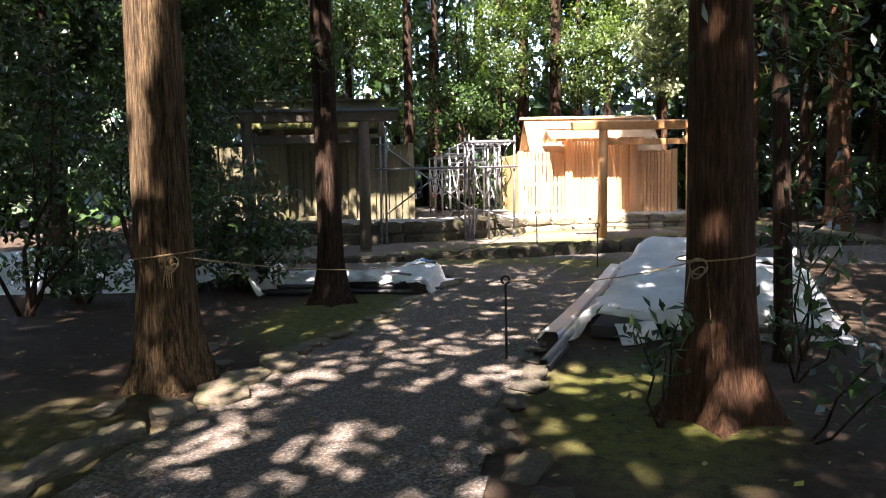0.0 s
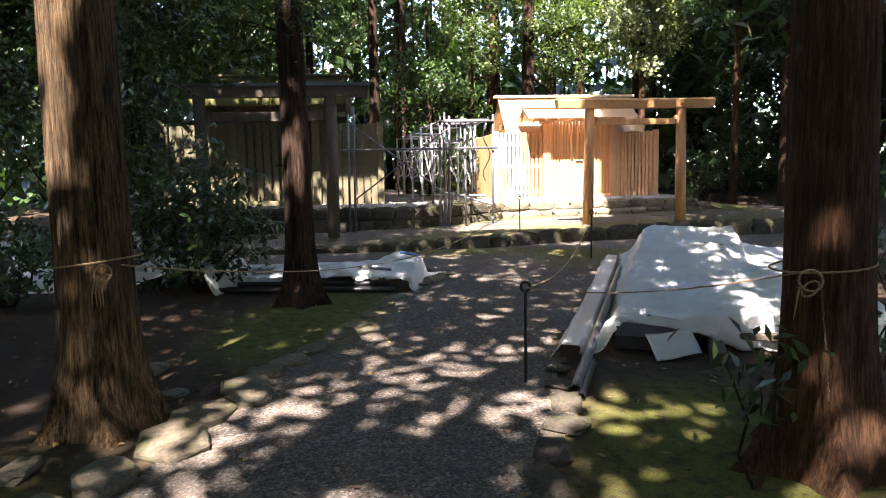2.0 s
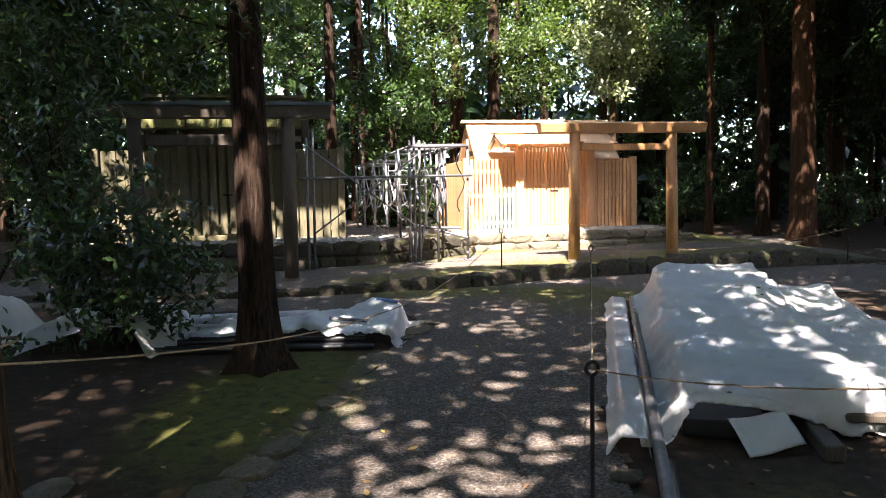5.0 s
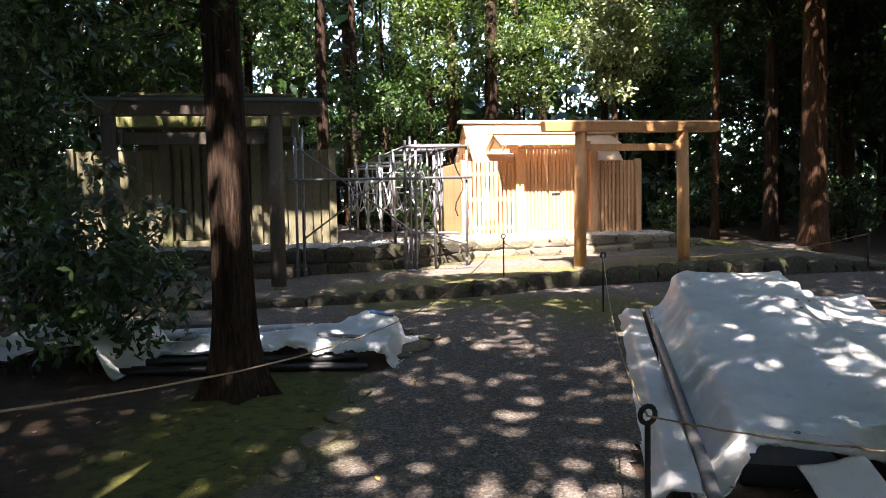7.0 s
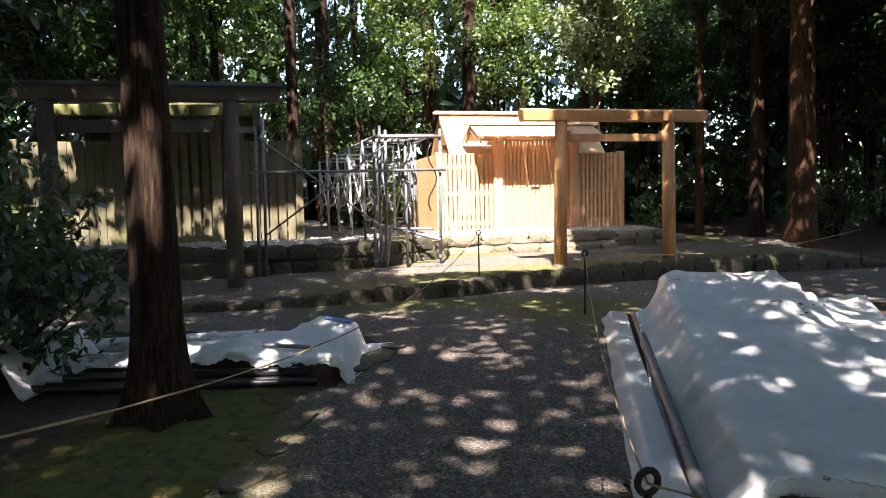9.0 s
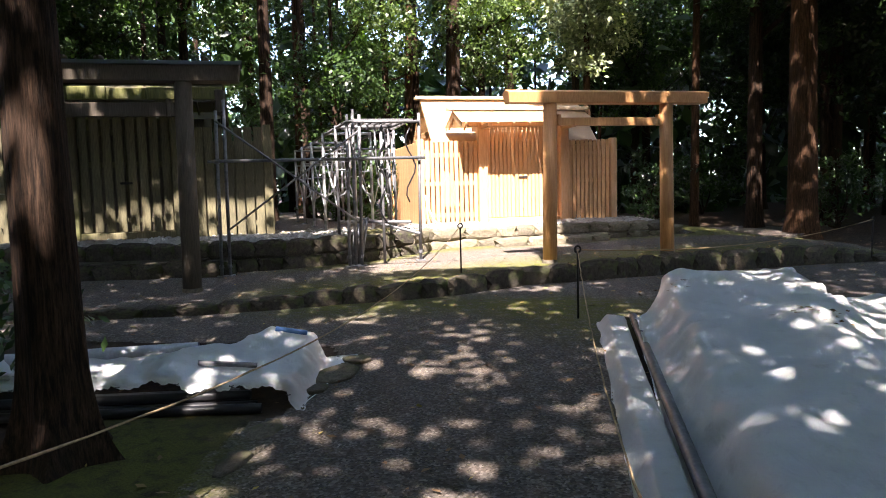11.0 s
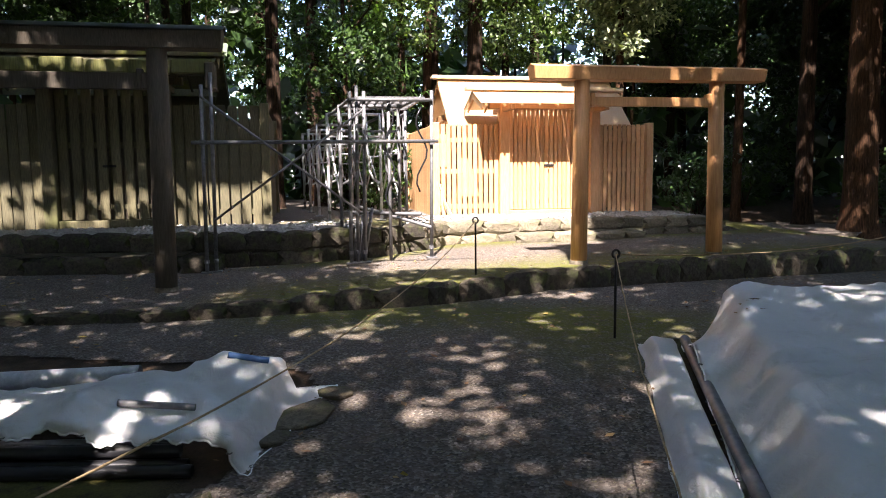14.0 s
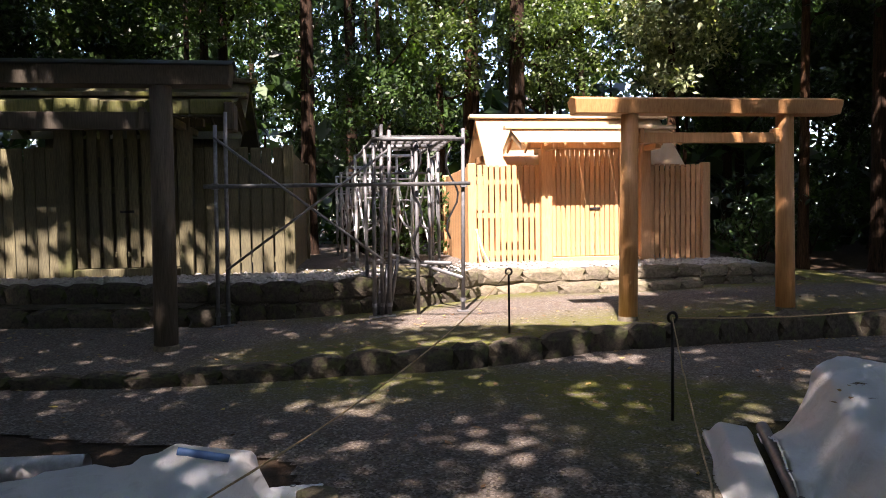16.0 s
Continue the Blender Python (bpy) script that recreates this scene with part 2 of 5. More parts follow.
def moss_at(x, y):
    m = 1.5 * blob(x, y, -1.7, 4.9, 1.0, 2.1) + 1.4 * blob(x, y, 1.75, 1.6, 1.0, 1.6) + 0.6 * blob(x, y, -2.2, 0.2, 1.2, 1.4) + 0.8 * blob(x, y, 1.6, 9.3, 1.0, 1.6)
    m += 0.9 * smooth_step(9.0, 10.2, y) * smooth_step(11.5, 10.4, y + 0.3 * x) * smooth_step(-2.6, -1.2, x)
    return min(1.0, m)


def graded(lo, hi, step, far):
    a = list(np.arange(lo, hi + step / 2, step))
    grow = step
    while a[-1] < far:
        grow *= 1.5
        a.append(a[-1] + grow)
    grow = step
    while a[0] > -far:
        grow *= 1.5
        a.insert(0, a[0] - grow)
    return [float(v) for v in a]


sheet("ground", graded(-8, 10, 0.15, 400), graded(-5, 22, 0.15, 400), ground_z, M_SOIL, None, moss_at, "dark forest floor with leaf litter and moss", "ground")


def on_path(x, y):
    w = 0.16 * noise.noise((x * 1.3, y * 1.3, 3)) + 0.05 * noise.noise((x * 6, y * 6, 1))
    left = -1.42 + 0.32 * smooth_step(2.5, 6.5, y) + 0.45 * smooth_step(5.5, 7.6, y) - 9 * smooth_step(8.1, 9.6, y)
    right = 0.92 - 0.12 * smooth_step(2.5, 0.5, y) + 0.5 * smooth_step(-0.3, -2.0, y) + 0.95 * smooth_step(3.2, 8.8, y) + 7 * smooth_step(8.9, 10.2, y)
    return left + w < x < right + w and y < 13.2


def path_z(x, y):
    return ground_z(x, y) + 0.016 + 0.006 * noise.noise((x * 2.5, y * 2.5, 5))


sheet("path", list(np.arange(-8, -2.5, 0.2)) + list(np.arange(-2.5, 2.5, 0.05)) + list(np.arange(2.5, 8.01, 0.2)), list(np.arange(-6, 9.5, 0.05)) + list(np.arange(9.5, 13.3, 0.1)), path_z, M_GRAVEL, on_path, moss_at, "grey-brown gravel path dappled with sunlight", "path")

KERB = [(-8.5, 9.35), (-4.1, 9.85), (-2.8, 9.97), (-1.6, 10.3), (0.15, 10.87), (1.55, 11.8), (3.15, 12.3), (4.6, 12.75), (7.0, 13.4), (10.5, 14.3)]
WALL = [(-8.5, 12.75), (-3.4, 13.05), (-2.2, 13.3), (-1.0, 13.75), (-0.25, 14.5), (0.0, 15.05), (1.2, 15.45), (2.8, 15.75), (4.3, 16.05), (5.2, 16.4), (9.0, 17.6)]


def line_y(line, x):
    for (x0, y0), (x1, y1) in zip(line, line[1:]):
        if x <= x1:
            return y0 + (y1 - y0) * (x - x0) / (x1 - x0)
    return line[-1][1]


def terrace_z(x, y):
    base = 0.20 + 0.13 * smooth_step(-3.5, 1.5, x) + 0.05 * smooth_step(1.8, 4, x)
    d = y - line_y(KERB, x)
    return base + 0.03 * smooth_step(0.2, 2.5, d) + 0.012 * noise.noise((x * 1.7, y * 1.7, 8)) - 0.35 * smooth_step(5.5, 10, x)


def upper_z(x, y):
    return 0.715 + 0.02 * noise.noise((x * 1.4, y * 1.4, 2)) + 0.03 * smooth_step(0, 1.0, y - line_y(WALL, x)) - 0.45 * smooth_step(4.4, 6.5, x)


def bank(name, line, depth, zf, material, step, moss, label, category):
    """A raised piece of ground behind a bent front line, with a skirt down to the earth."""
    xs = list(np.arange(line[0][0], line[-1][0] + 0.01, step))
    ds = [0.0] + list(np.arange(0.04, depth, step))
    vs, fs, mm = [], [], []
    for x in xs:
        y0 = line_y(line, x)
        vs.append((x, y0, -0.25))
        mm.append(0.0)
        for d in ds:
            vs.append((x, y0 + d, zf(x, y0 + d)))
            mm.append(moss(x, y0 + d))
    w = len(ds) + 1
    for i in range(len(xs) - 1):
        for j in range(w - 1):
            a = i * w + j
            fs.append((a, a + w, a + w + 1, a + 1))
    me = bpy.data.meshes.new(name)
    me.from_pydata(vs, [], fs)
    at = me.attributes.new("moss", "FLOAT", "POINT")
    at.data.foreach_set("value", mm)
    me.materials.append(material)
    return tagged(new(name, me), label, category, kind="structure")


bank("terrace_lower", KERB, 8.0, terrace_z, M_GRAVEL, 0.12,
     lambda x, y: min(1.0, 0.95 * smooth_step(2.0, 0.3, y - line_y(KERB, x)) * smooth_step(-3.0, -1.5, x) + 1.0 * smooth_step(1.0, 0.2, line_y(WALL, x) - y) * smooth_step(-3.2, -1.5, x)), "low gravel terrace with mossy edge", "terrace")
bank("terrace_upper", WALL, 14.0, upper_z, M_GRAVEL, 0.2, lambda x, y: 0.9 * blob(x, y, -1.4, 15.0, 1.6, 1.3), "raised gravel terrace under the shrines", "terrace")

# ---- the gates of posts and beams ----


def torii(name, at, z0, span, left, right, post_r, z_post, beam_h, tie_lo, tie_hi, wood, cap, label):
    """A plain gate: two posts that lean slightly in, a tie beam and a bevelled top beam. Its own x runs along the front."""
    g = root(name, pose(at[0], at[1], 0, 0, 0, 13), label, "shrine gate")
    for u, lean in ((0.0, 0.03), (span, -0.03)):
        base = terrace_z(at[0] + u * 0.974, at[1] + u * 0.225) - 0.08
        part("post", rod([(u, 0, base), (u + lean * 0.5, 0, (base + z_post) / 2), (u + lean, 0, z_post + 0.02)], [post_r * 1.06, post_r, post_r * 0.95], 20), wood, g, smooth=True)
        bm = rod([(u, 0, base + 0.02), (u, 0, base + 0.13)], [post_r * 1.22, post_r * 1.12], 20)
        part("footing", bm, M_STONE, g, "dark stone collar round the post foot")
    lo, hi = min(0, span), max(0, span)
    part("tie_beam", solid(lo + 0.05, hi - 0.05, -0.045, 0.045, tie_lo, tie_hi), wood, g)
    for u in (lo - 0.0, hi + 0.0):
        s = 1 if u == hi else -1
        part("wedge", solid(u + s * -0.16 - 0.03, u + s * -0.16 + 0.03, -0.06, 0.06, tie_lo - 0.005, tie_hi + 0.05, 0.01), wood, g)
    # top beam: five-sided section, ends cut on the slant
    sec = [(-0.12, z_post), (0.12, z_post), (0.15, z_post + beam_h * 0.8), (0.0, z_post + beam_h), (-0.15, z_post + beam_h * 0.8)]
    bm = bmesh.new()
    ends = []
    for u, s in ((left, -1), (right, 1)):
        ends.append([bm.verts.new((u + s * 0.03 * (z - z_post) / beam_h, y, z)) for y, z in sec])
    for k in range(5):
        bm.faces.new((ends[0][k], ends[0][(k + 1) % 5], ends[1][(k + 1) % 5], ends[1][k]))
    bm.faces.new(list(reversed(ends[0])))
    bm.faces.new(ends[1])
    bmesh.ops.bevel(bm, geom=list(bm.edges), offset=0.008, segments=1, affect="EDGES")
    part("top_beam", bm, wood, g)
    if cap:
        bm = bmesh.new()
        for s in (-1, 1):
            q = [bm.verts.new(p) for p in ((left - 0.05, s * 0.19, z_post + beam_h * 0.82), (right + 0.05, s * 0.19, z_post + beam_h * 0.82), (right + 0.05, 0, z_post + beam_h + 0.03), (left - 0.05, 0, z_post + beam_h + 0.03))]
            bm.faces.new(q if s < 0 else list(reversed(q)))
        r = bmesh.ops.solidify(bm, geom=list(bm.faces), thickness=0.02)
        part("cap", bm, cap, g, "dark metal cap on the beam")
    return g


torii("shrine_gate", (1.92, 12.41), 0.34, 2.0, -0.65, 2.62, 0.105, 2.74, 0.205, 2.41, 2.53, M_TORII, None, "new pale cypress gate standing on the low terrace")
torii("shrine_gate", (-3.12, 11.13), 0.20, -2.42, -3.25, 0.74, 0.118, 3.0, 0.25, 2.55, 2.73, M_OLDDARK, M_COPPER, "old dark wooden gate with a metal cap")

# ---- the fenced shrines ----


def board_mesh(name, w, t, h, material, peak=0.0):
    """A fence board with a slightly uneven top, standing on z = 0."""
    return finish(solid(-w / 2, w / 2, -t / 2, t / 2, 0, h, 0.005), name, material)


def fence_run(parent, boards, p0, p1, pitch, z0, jitter, rng, rails, wood, rail_side=0.05):
    """Boards from p0 to p1 in the parent's plan, with rails behind them."""
    a, b = Vector((*p0, 0)), Vector((*p1, 0))
    n = max(1, round((b - a).length / pitch))
    d = (b - a).normalized()
    turn = math.degrees(math.atan2(d.y, d.x))
    for k in range(n):
        p = a + d * ((k + 0.5) * (b - a).length / n)
        m = pose(p.x, p.y, z0 + rng.uniform(-jitter, jitter), rng.uniform(-jitter, jitter) * 12, rng.uniform(-jitter, jitter) * 25, turn)
        share("board", rng.choice(boards), parent, m)
    for z in rails:
        bm = solid(0, (b - a).length, rail_side - 0.025, rail_side + 0.025, z - 0.045, z + 0.045)
        part("rail", bm, wood, parent).matrix_basis = pose(a.x, a.y, 0, 0, 0, turn)


def gable_roof(parent, name, u0, u1, yr, half, z_eave, z_ridge, wood, thick=0.05, courses=1, seams=0):
    """Two board slopes and a ridge cap along the front."""
    for s in (-1, 1):
        for c in range(courses):
            f0, f1 = c / courses, (c + 1) / courses + (0.04 if c < courses - 1 else 0)
            bm = bmesh.new()
            q = []
            for f in (f0, min(1, f1)):
                y, z = yr + s * half * (1 - f), z_eave + (z_ridge - z_eave) * f
                q.append((y, z + (0.022 if f == f0 and c else 0.0)))
            n = max(1, seams)
            for k in range(n):
                a, b = u0 + (u1 - u0) * k / n + 0.002, u0 + (u1 - u0) * (k + 1) / n - 0.002
                vs = [bm.verts.new(p) for p in ((a, q[0][0], q[0][1]), (b, q[0][0], q[0][1]), (b, q[1][0], q[1][1]), (a, q[1][0], q[1][1]))]
                bm.faces.new(vs if s < 0 else list(reversed(vs)))
            bmesh.ops.solidify(bm, geom=list(bm.faces), thickness=thick)
            part(name, bm, wood, parent)
    part("ridge_cap", solid(u0 - 0.12, u1 + 0.12, yr - 0.11, yr + 0.11, z_ridge + 0.0, z_ridge + 0.075, 0.012), wood, parent)
    for u in ((u0 + 0.015,) if name == "gate_roof" else (u0 + 0.015, u1 - 0.015)):
        for s in (-1, 1):
            bm = bmesh.new()
            vs = []
            for y, z in ((yr + s * half, z_eave - 0.13), (yr + s * half, z_eave - 0.02), (yr, z_ridge - 0.01), (yr, z_ridge - 0.15)):
                vs.append(bm.verts.new((u, y, z)))
            bm.faces.new(vs)
            bmesh.ops.solidify(bm, geom=list(bm.faces), thickness=0.035)
            part("bargeboard", bm, wood, parent)


def shrine(name, at, z0, left, gate0, gate1, z_top, depth, wood, dark, roofwood, pitch, bw, jitter, gate_roof, hall, label, seed):
    """A walled plot: board fence on four sides, a roofed gate in the front, a small hall inside. x along the front, y inwards."""
    rng = random.Random(seed)
    g = root(name, pose(at[0], at[1], 0, 0, 0, 13), label, "shrine")
    h = z_top - z0
    boards = [board_mesh("board", bw, 0.022, h + rng.uniform(-0.012, 0.012), wood) for _ in range(4)]
    rails = (z0 + 0.22, z0 + h * 0.5, z_top - 0.3)
    fence_run(g, boards, (left + 0.1, 0), (gate0 - 0.1, 0), pitch, z0, jitter, rng, rails, wood)
    fence_run(g, boards, (gate1 + 0.1, 0), (-0.08, 0), pitch, z0, jitter, rng, rails, wood)
    fence_run(g, boards, (left, 0.1), (left, depth), bw * 1.02, z0, jitter * 0.5, rng, rails, wood, -0.05)
    fence_run(g, boards, (0, 0.1), (0, depth), bw * 1.02, z0, jitter * 0.5, rng, rails, wood, 0.05)
    fence_run(g, boards, (left, depth), (0, depth), bw * 1.02, z0, jitter * 0.5, rng, rails, wood, 0.05)
    for u, y in ((left, 0), (0, 0), (left, depth), (0, depth)):
        part("corner_post", solid(u - 0.075, u + 0.075, y - 0.075, y + 0.075, z0 - 0.15, z_top + 0.03, 0.01), wood, g)
    # gate
    zl = gate_roof[1]
    for u in (gate0, gate1):
        part("gate_post", solid(u - 0.1, u + 0.1, -0.1, 0.1, z0 - 0.15, zl + 0.12, 0.012), wood, g)
    part("lintel", solid(gate0 - 0.3, gate1 + 0.3, -0.07, 0.07, zl - 0.02, zl + 0.10, 0.01), wood, g)
    part("threshold", solid(gate0 + 0.1, gate1 - 0.1, -0.06, 0.08, z0, z0 + 0.13, 0.01), wood, g)
    mid = (gate0 + gate1) / 2
    for k, (a, b) in enumerate(((gate0 + 0.11, mid - 0.006), (mid + 0.006, gate1 - 0.11))):
        leaf = part("door_leaf", solid(a, b, 0.055, 0.08, z0 + 0.30, z0 + 0.38), wood, g)
        n = max(3, round((b - a) / (bw * 1.18)))
        hd = zl - 0.02 - (z0 + 0.14)
        slat = board_mesh("slat", bw * 0.97, 0.03, hd, wood)
        for i in range(n):
            share("slat", slat, leaf, pose(a + (i + 0.5) * (b - a) / n, 0.035, z0 + 0.14))
        for z in (z0 + 0.62 * hd, z0 + 0.88 * hd):
            part("door_rail", solid(a, b, 0.055, 0.085, z - 0.05, z + 0.05), wood, leaf)
        bm = solid(a + 0.01, b - 0.01, 0.09, 0.10, z0 + 0.14, z0 + hd * 0.88, 0)
        part("door_panel", bm, dark, leaf)
    part("bolt", solid(mid - 0.10, mid + 0.10, -0.005, 0.02, z0 + 0.98, z0 + 1.02, 0.004), M_IRON, g, "small dark iron bolt")
    gu0, z_eave, z_ridge, ghalf, gu1 = gate_roof[0], gate_roof[1] + 0.02, gate_roof[2], gate_roof[3], gate_roof[4]
    gable_roof(g, "gate_roof", gu0, gu1, 0, ghalf, z_eave, z_ridge, roofwood, 0.04, gate_roof[5], gate_roof[6])
    for u in (gate0, gate1):
        part("bracket", solid(u - 0.05, u + 0.05, -ghalf + 0.1, ghalf - 0.1, z_eave - 0.10, z_eave + 0.0, 0.01), wood, g)
    for u in np.linspace(gu0 + 0.1, gu1 - 0.1, 9):
        for s in (-1, 1):
            bm = rod([(float(u), s * (ghalf + 0.0), z_eave - 0.04), (float(u), s * 0.05, z_ridge - 0.05)], 0.024, 6)
            part("rafter", bm, wood, g)
    # hall
    hu0, hu1, hy, hh, he, hr = hall
    part("hall_wall", solid(hu0 + 0.35, hu1 - 0.35, hy - hh * 0.62, hy + hh * 0.62, z0, he + 0.22, 0.01), wood, g)
    bm = bmesh.new()
    for u in (hu0 + 0.34, hu1 - 0.34):
        vs = [bm.verts.new(p) for p in ((u, hy - hh * 0.62, he + 0.2), (u, hy + hh * 0.62, he + 0.2), (u, hy, hr - 0.06))]
        bm.faces.new(vs)
    bmesh.ops.solidify(bm, geom=list(bm.faces), thickness=0.03)
    part("gable_wall", bm, wood, g)
    gable_roof(g, "hall_roof", hu0, hu1, hy, hh, he, hr, roofwood, 0.07, gate_roof[5], gate_roof[6])
    part("gable_tie", solid(hu0 + 0.1, hu0 + 0.2, hy - hh * 0.55, hy + hh * 0.55, he + 0.16, he + 0.30, 0.01), wood, g)
    return g


shrine("shrine", (4.13, 17.43), 0.70, -4.38, -3.03, -1.18, 2.49, 3.4, M_NEW, M_NEW, M_ROOFNEW, 0.101, 0.078, 0.0015,
       (-3.66, 2.80, 3.12, 0.72, -0.72, 1, 5), (-4.0, -0.1, 1.7, 1.15, 2.50, 3.55), "new cypress shrine behind a board fence in full sun", 3)
old = shrine("shrine", (-2.91, 14.77), 0.74, -5.1, -3.33, -1.56, 2.72, 3.8, M_OLD, M_OLDDARK, M_MOSSBOARD, 0.165, 0.147, 0.010,
             (-4.25, 3.05, 3.48, 0.85, -0.72, 3, 4), (-4.5, -0.85, 2.2, 1.3, 2.95, 4.12), "old grey shrine with mossy roof boards behind fence", 4)
for k in range(6):
    a, b = -4.3 + k * 0.605, -4.3 + (k + 1) * 0.605 - 0.012
    part("eave_board", solid(a, b, -0.90 - 0.008 * (k % 3), -0.83, 3.09 + 0.007 * (k % 2), 3.285 + 0.012 * (k % 3), 0.014), M_MOSSEAVE, old, "thick moss-grown eave board")
part("bracket_arm", solid(-0.80, -0.66, -0.98, -0.62, 2.86, 3.26, 0.02), M_OLDDARK, old, "grey weathered beam end under the eave")
for u in np.linspace(-3.9, -1.2, 5):
    part("ridge_log", rod([(float(u), 1.95, 4.27), (float(u), 2.2, 4.285), (float(u), 2.45, 4.27)], [0.06, 0.085, 0.06], 12), M_OLDDARK, old, smooth=True)

# ---- scaffold between the shrines ----


def coupler(bm, p):
    r = bmesh.ops.create_cube(bm, size=0.075)
    for v in r["verts"]:
        v.co += Vector(p)


def scaffold():
    s = root("scaffold", pose(-0.055, 13.25, 0, 0, 0, 13), "grey steel pipe scaffold standing between two shrines", "scaffold")
    R = 0.026

    def foot(u, y):
        w = s.matrix_basis @ Vector((u, y, 0))
        return (upper_z(w.x, w.y) if w.y > line_y(WALL, w.x) else terrace_z(w.x, w.y)) + 0.012

    def pole(u, y, z1, du=0.0, mat=M_STEEL):
        z = foot(u, y)
        p = part("upright", rod([(u, y, z), (u + du, y, z1)], R, 10), mat, s, smooth=True)
        part("base_plate", solid(u - 0.075, u + 0.075, y - 0.075, y + 0.075, z - 0.012, z + 0.006, 0.002), M_STEEL, p)
        bm = rod([(u, y, z + 0.12), (u, y, z + 0.17)], 0.036, 8)
        part("jack_nut", bm, M_STEEL, p)
        return p

    def bar(a, b, r=R, mat=M_STEEL, name="ledger"):
        return part(name, rod([a, b], r, 8), mat, s, smooth=True)

    # single bay towards the old shrine
    for u, y, z in ((-3.18, 0, 2.78), (-3.06, 0.05, 2.95), (-1.2, 0, 2.72), (-1.10, 0.03, 2.80), (-1.0, 0.0, 2.72), (-0.03, 0, 2.74)):
        pole(u, y, z, 0.03)
    bar((-3.3, -0.05, 2.01), (0.08, -0.05, 2.02))
    bar((-1.2, -0.04, 2.60), (0.0, -0.04, 2.60))
    bar((-3.16, -0.07, 2.62), (-1.05, -0.07, 1.02), 0.017, name="brace")
    bar((-3.05, -0.09, 0.95), (-1.0, -0.09, 2.45), 0.017, name="brace")
    bar((-1.12, 0.02, 0.60), (-1.05, 0.5, 0.62))
    for u in (-3.18, -1.2, -1.0, -0.03):
        bm = bmesh.new()
        for z in (2.01,):
            coupler(bm, (u + 0.02, -0.03, z))
        part("coupler", bm, M_STEEL, s)
    # ladder frames, one behind another
    for k, (y, pale) in enumerate(((0.95, False), (2.4, True), (4.0, True), (5.6, True), (7.0, True))):
        mat = M_WHITESTEEL if pale else M_STEEL
        zt = 2.62 if k < 2 else 2.55
        ul = -1.27 - 0.09 * (y - 0.95)
        ur = ul + 0.914
        for u in (ul, ur):
            pole(u, y, zt, 0.0, mat)
        bar((ul, y, zt - 0.02), (ur, y, zt - 0.02), R, mat, "transom")
        bar((ul, y, zt - 0.40), (ur, y, zt - 0.40), 0.017, mat, "transom")
        for u, d in ((ul, 1), (ur, -1)):
            pts = [(u + d * 0.24, y, zt - 0.02), (u + d * 0.23, y, zt - 0.6), (u + d * 0.2, y, zt - 1.0), (u + d * 0.12, y, zt - 1.16), (u, y, zt - 1.22)]
            part("stiffener", rod(pts, 0.02, 8), mat, s, smooth=True)
            bar((u + d * 0.24, y, zt - 0.75), (u, y, zt - 0.75), 0.014, mat, "strut")
    for side in (0.0, 0.914):
        for y0, y1 in ((0.95, 2.4), (2.4, 4.0), (4.0, 5.6), (5.6, 7.0)):
            u0, u1 = -1.27 - 0.09 * (y0 - 0.95) + side, -1.27 - 0.09 * (y1 - 0.95) + side
            bar((u0, y0, 2.35), (u1, y1, 1.15), 0.014, M_WHITESTEEL, "brace")
            bar((u0, y0, 1.15), (u1, y1, 2.35), 0.014, M_WHITESTEEL, "brace")
        bar((-1.18 + side, 0, 2.6), (-1.73 + side, 7.0, 2.53))
    bar((-0.2, -0.1, 0.98), (-1.25, 1.5, 0.95), name="ledger")
    bar((-0.03, -0.02, 0.78), (-0.95, 2.2, 1.02), name="ledger")
    # frame standing along the new fence
    for y in (1.95, 2.86):
        pole(-0.10, y, 2.62)
    bar((-0.10, 1.95, 2.58), (-0.10, 2.86, 2.58), R, M_STEEL, "transom")
    bar((-0.10, 1.95, 2.20), (-0.10, 2.86, 2.20), 0.017, M_STEEL, "transom")
    for y, d in ((1.95, 1), (2.86, -1)):
        pts = [(-0.10, y + d * 0.24, 2.58), (-0.10, y + d * 0.23, 2.0), (-0.10, y + d * 0.19, 1.6), (-0.10, y + d * 0.10, 1.44), (-0.10, y, 1.38)]
        part("stiffener", rod(pts, 0.02, 8), M_STEEL, s, smooth=True)
        bar((-0.10, y + d * 0.24, 1.85), (-0.10, y, 1.85), 0.014, M_STEEL, "strut")
    bar((-0.62, 0.06, 2.60), (-0.62, 0.06, foot(-0.62, 0.06)), R, M_STEEL, "upright")
    pts = [(-0.62 + 0.07 * math.sin(k * 1.1), 0.02, 2.55 - 0.13 * k) for k in range(13)]
    part("hose", rod(pts, 0.013, 6), M_BLACK, s, "black hose hanging in loose bends", smooth=True)
    pts = [(-0.16 - 0.08 * math.sin(k * 0.9), -0.03, 2.5 - 0.12 * k) for k in range(11)]
    part("hose", rod(pts, 0.013, 6), M_BLACK, s, "black hose hanging in loose bends", smooth=True)
    # grating deck
    deck = part("deck", solid(-1.1, -0.1, 0.0, 0.03, 2.615, 2.65, 0), M_STEEL, s)
    for k in range(9):
        part("deck_bar", solid(-1.1 + k * 0.12, -1.07 + k * 0.12, 0.03, 1.8, 2.62, 2.65, 0), M_STEEL, deck)
    for k in range(5):
        part("deck_bar", solid(-1.1, -0.1, 0.3 + k * 0.35, 0.33 + k * 0.35, 2.617, 2.647, 0), M_STEEL, deck)
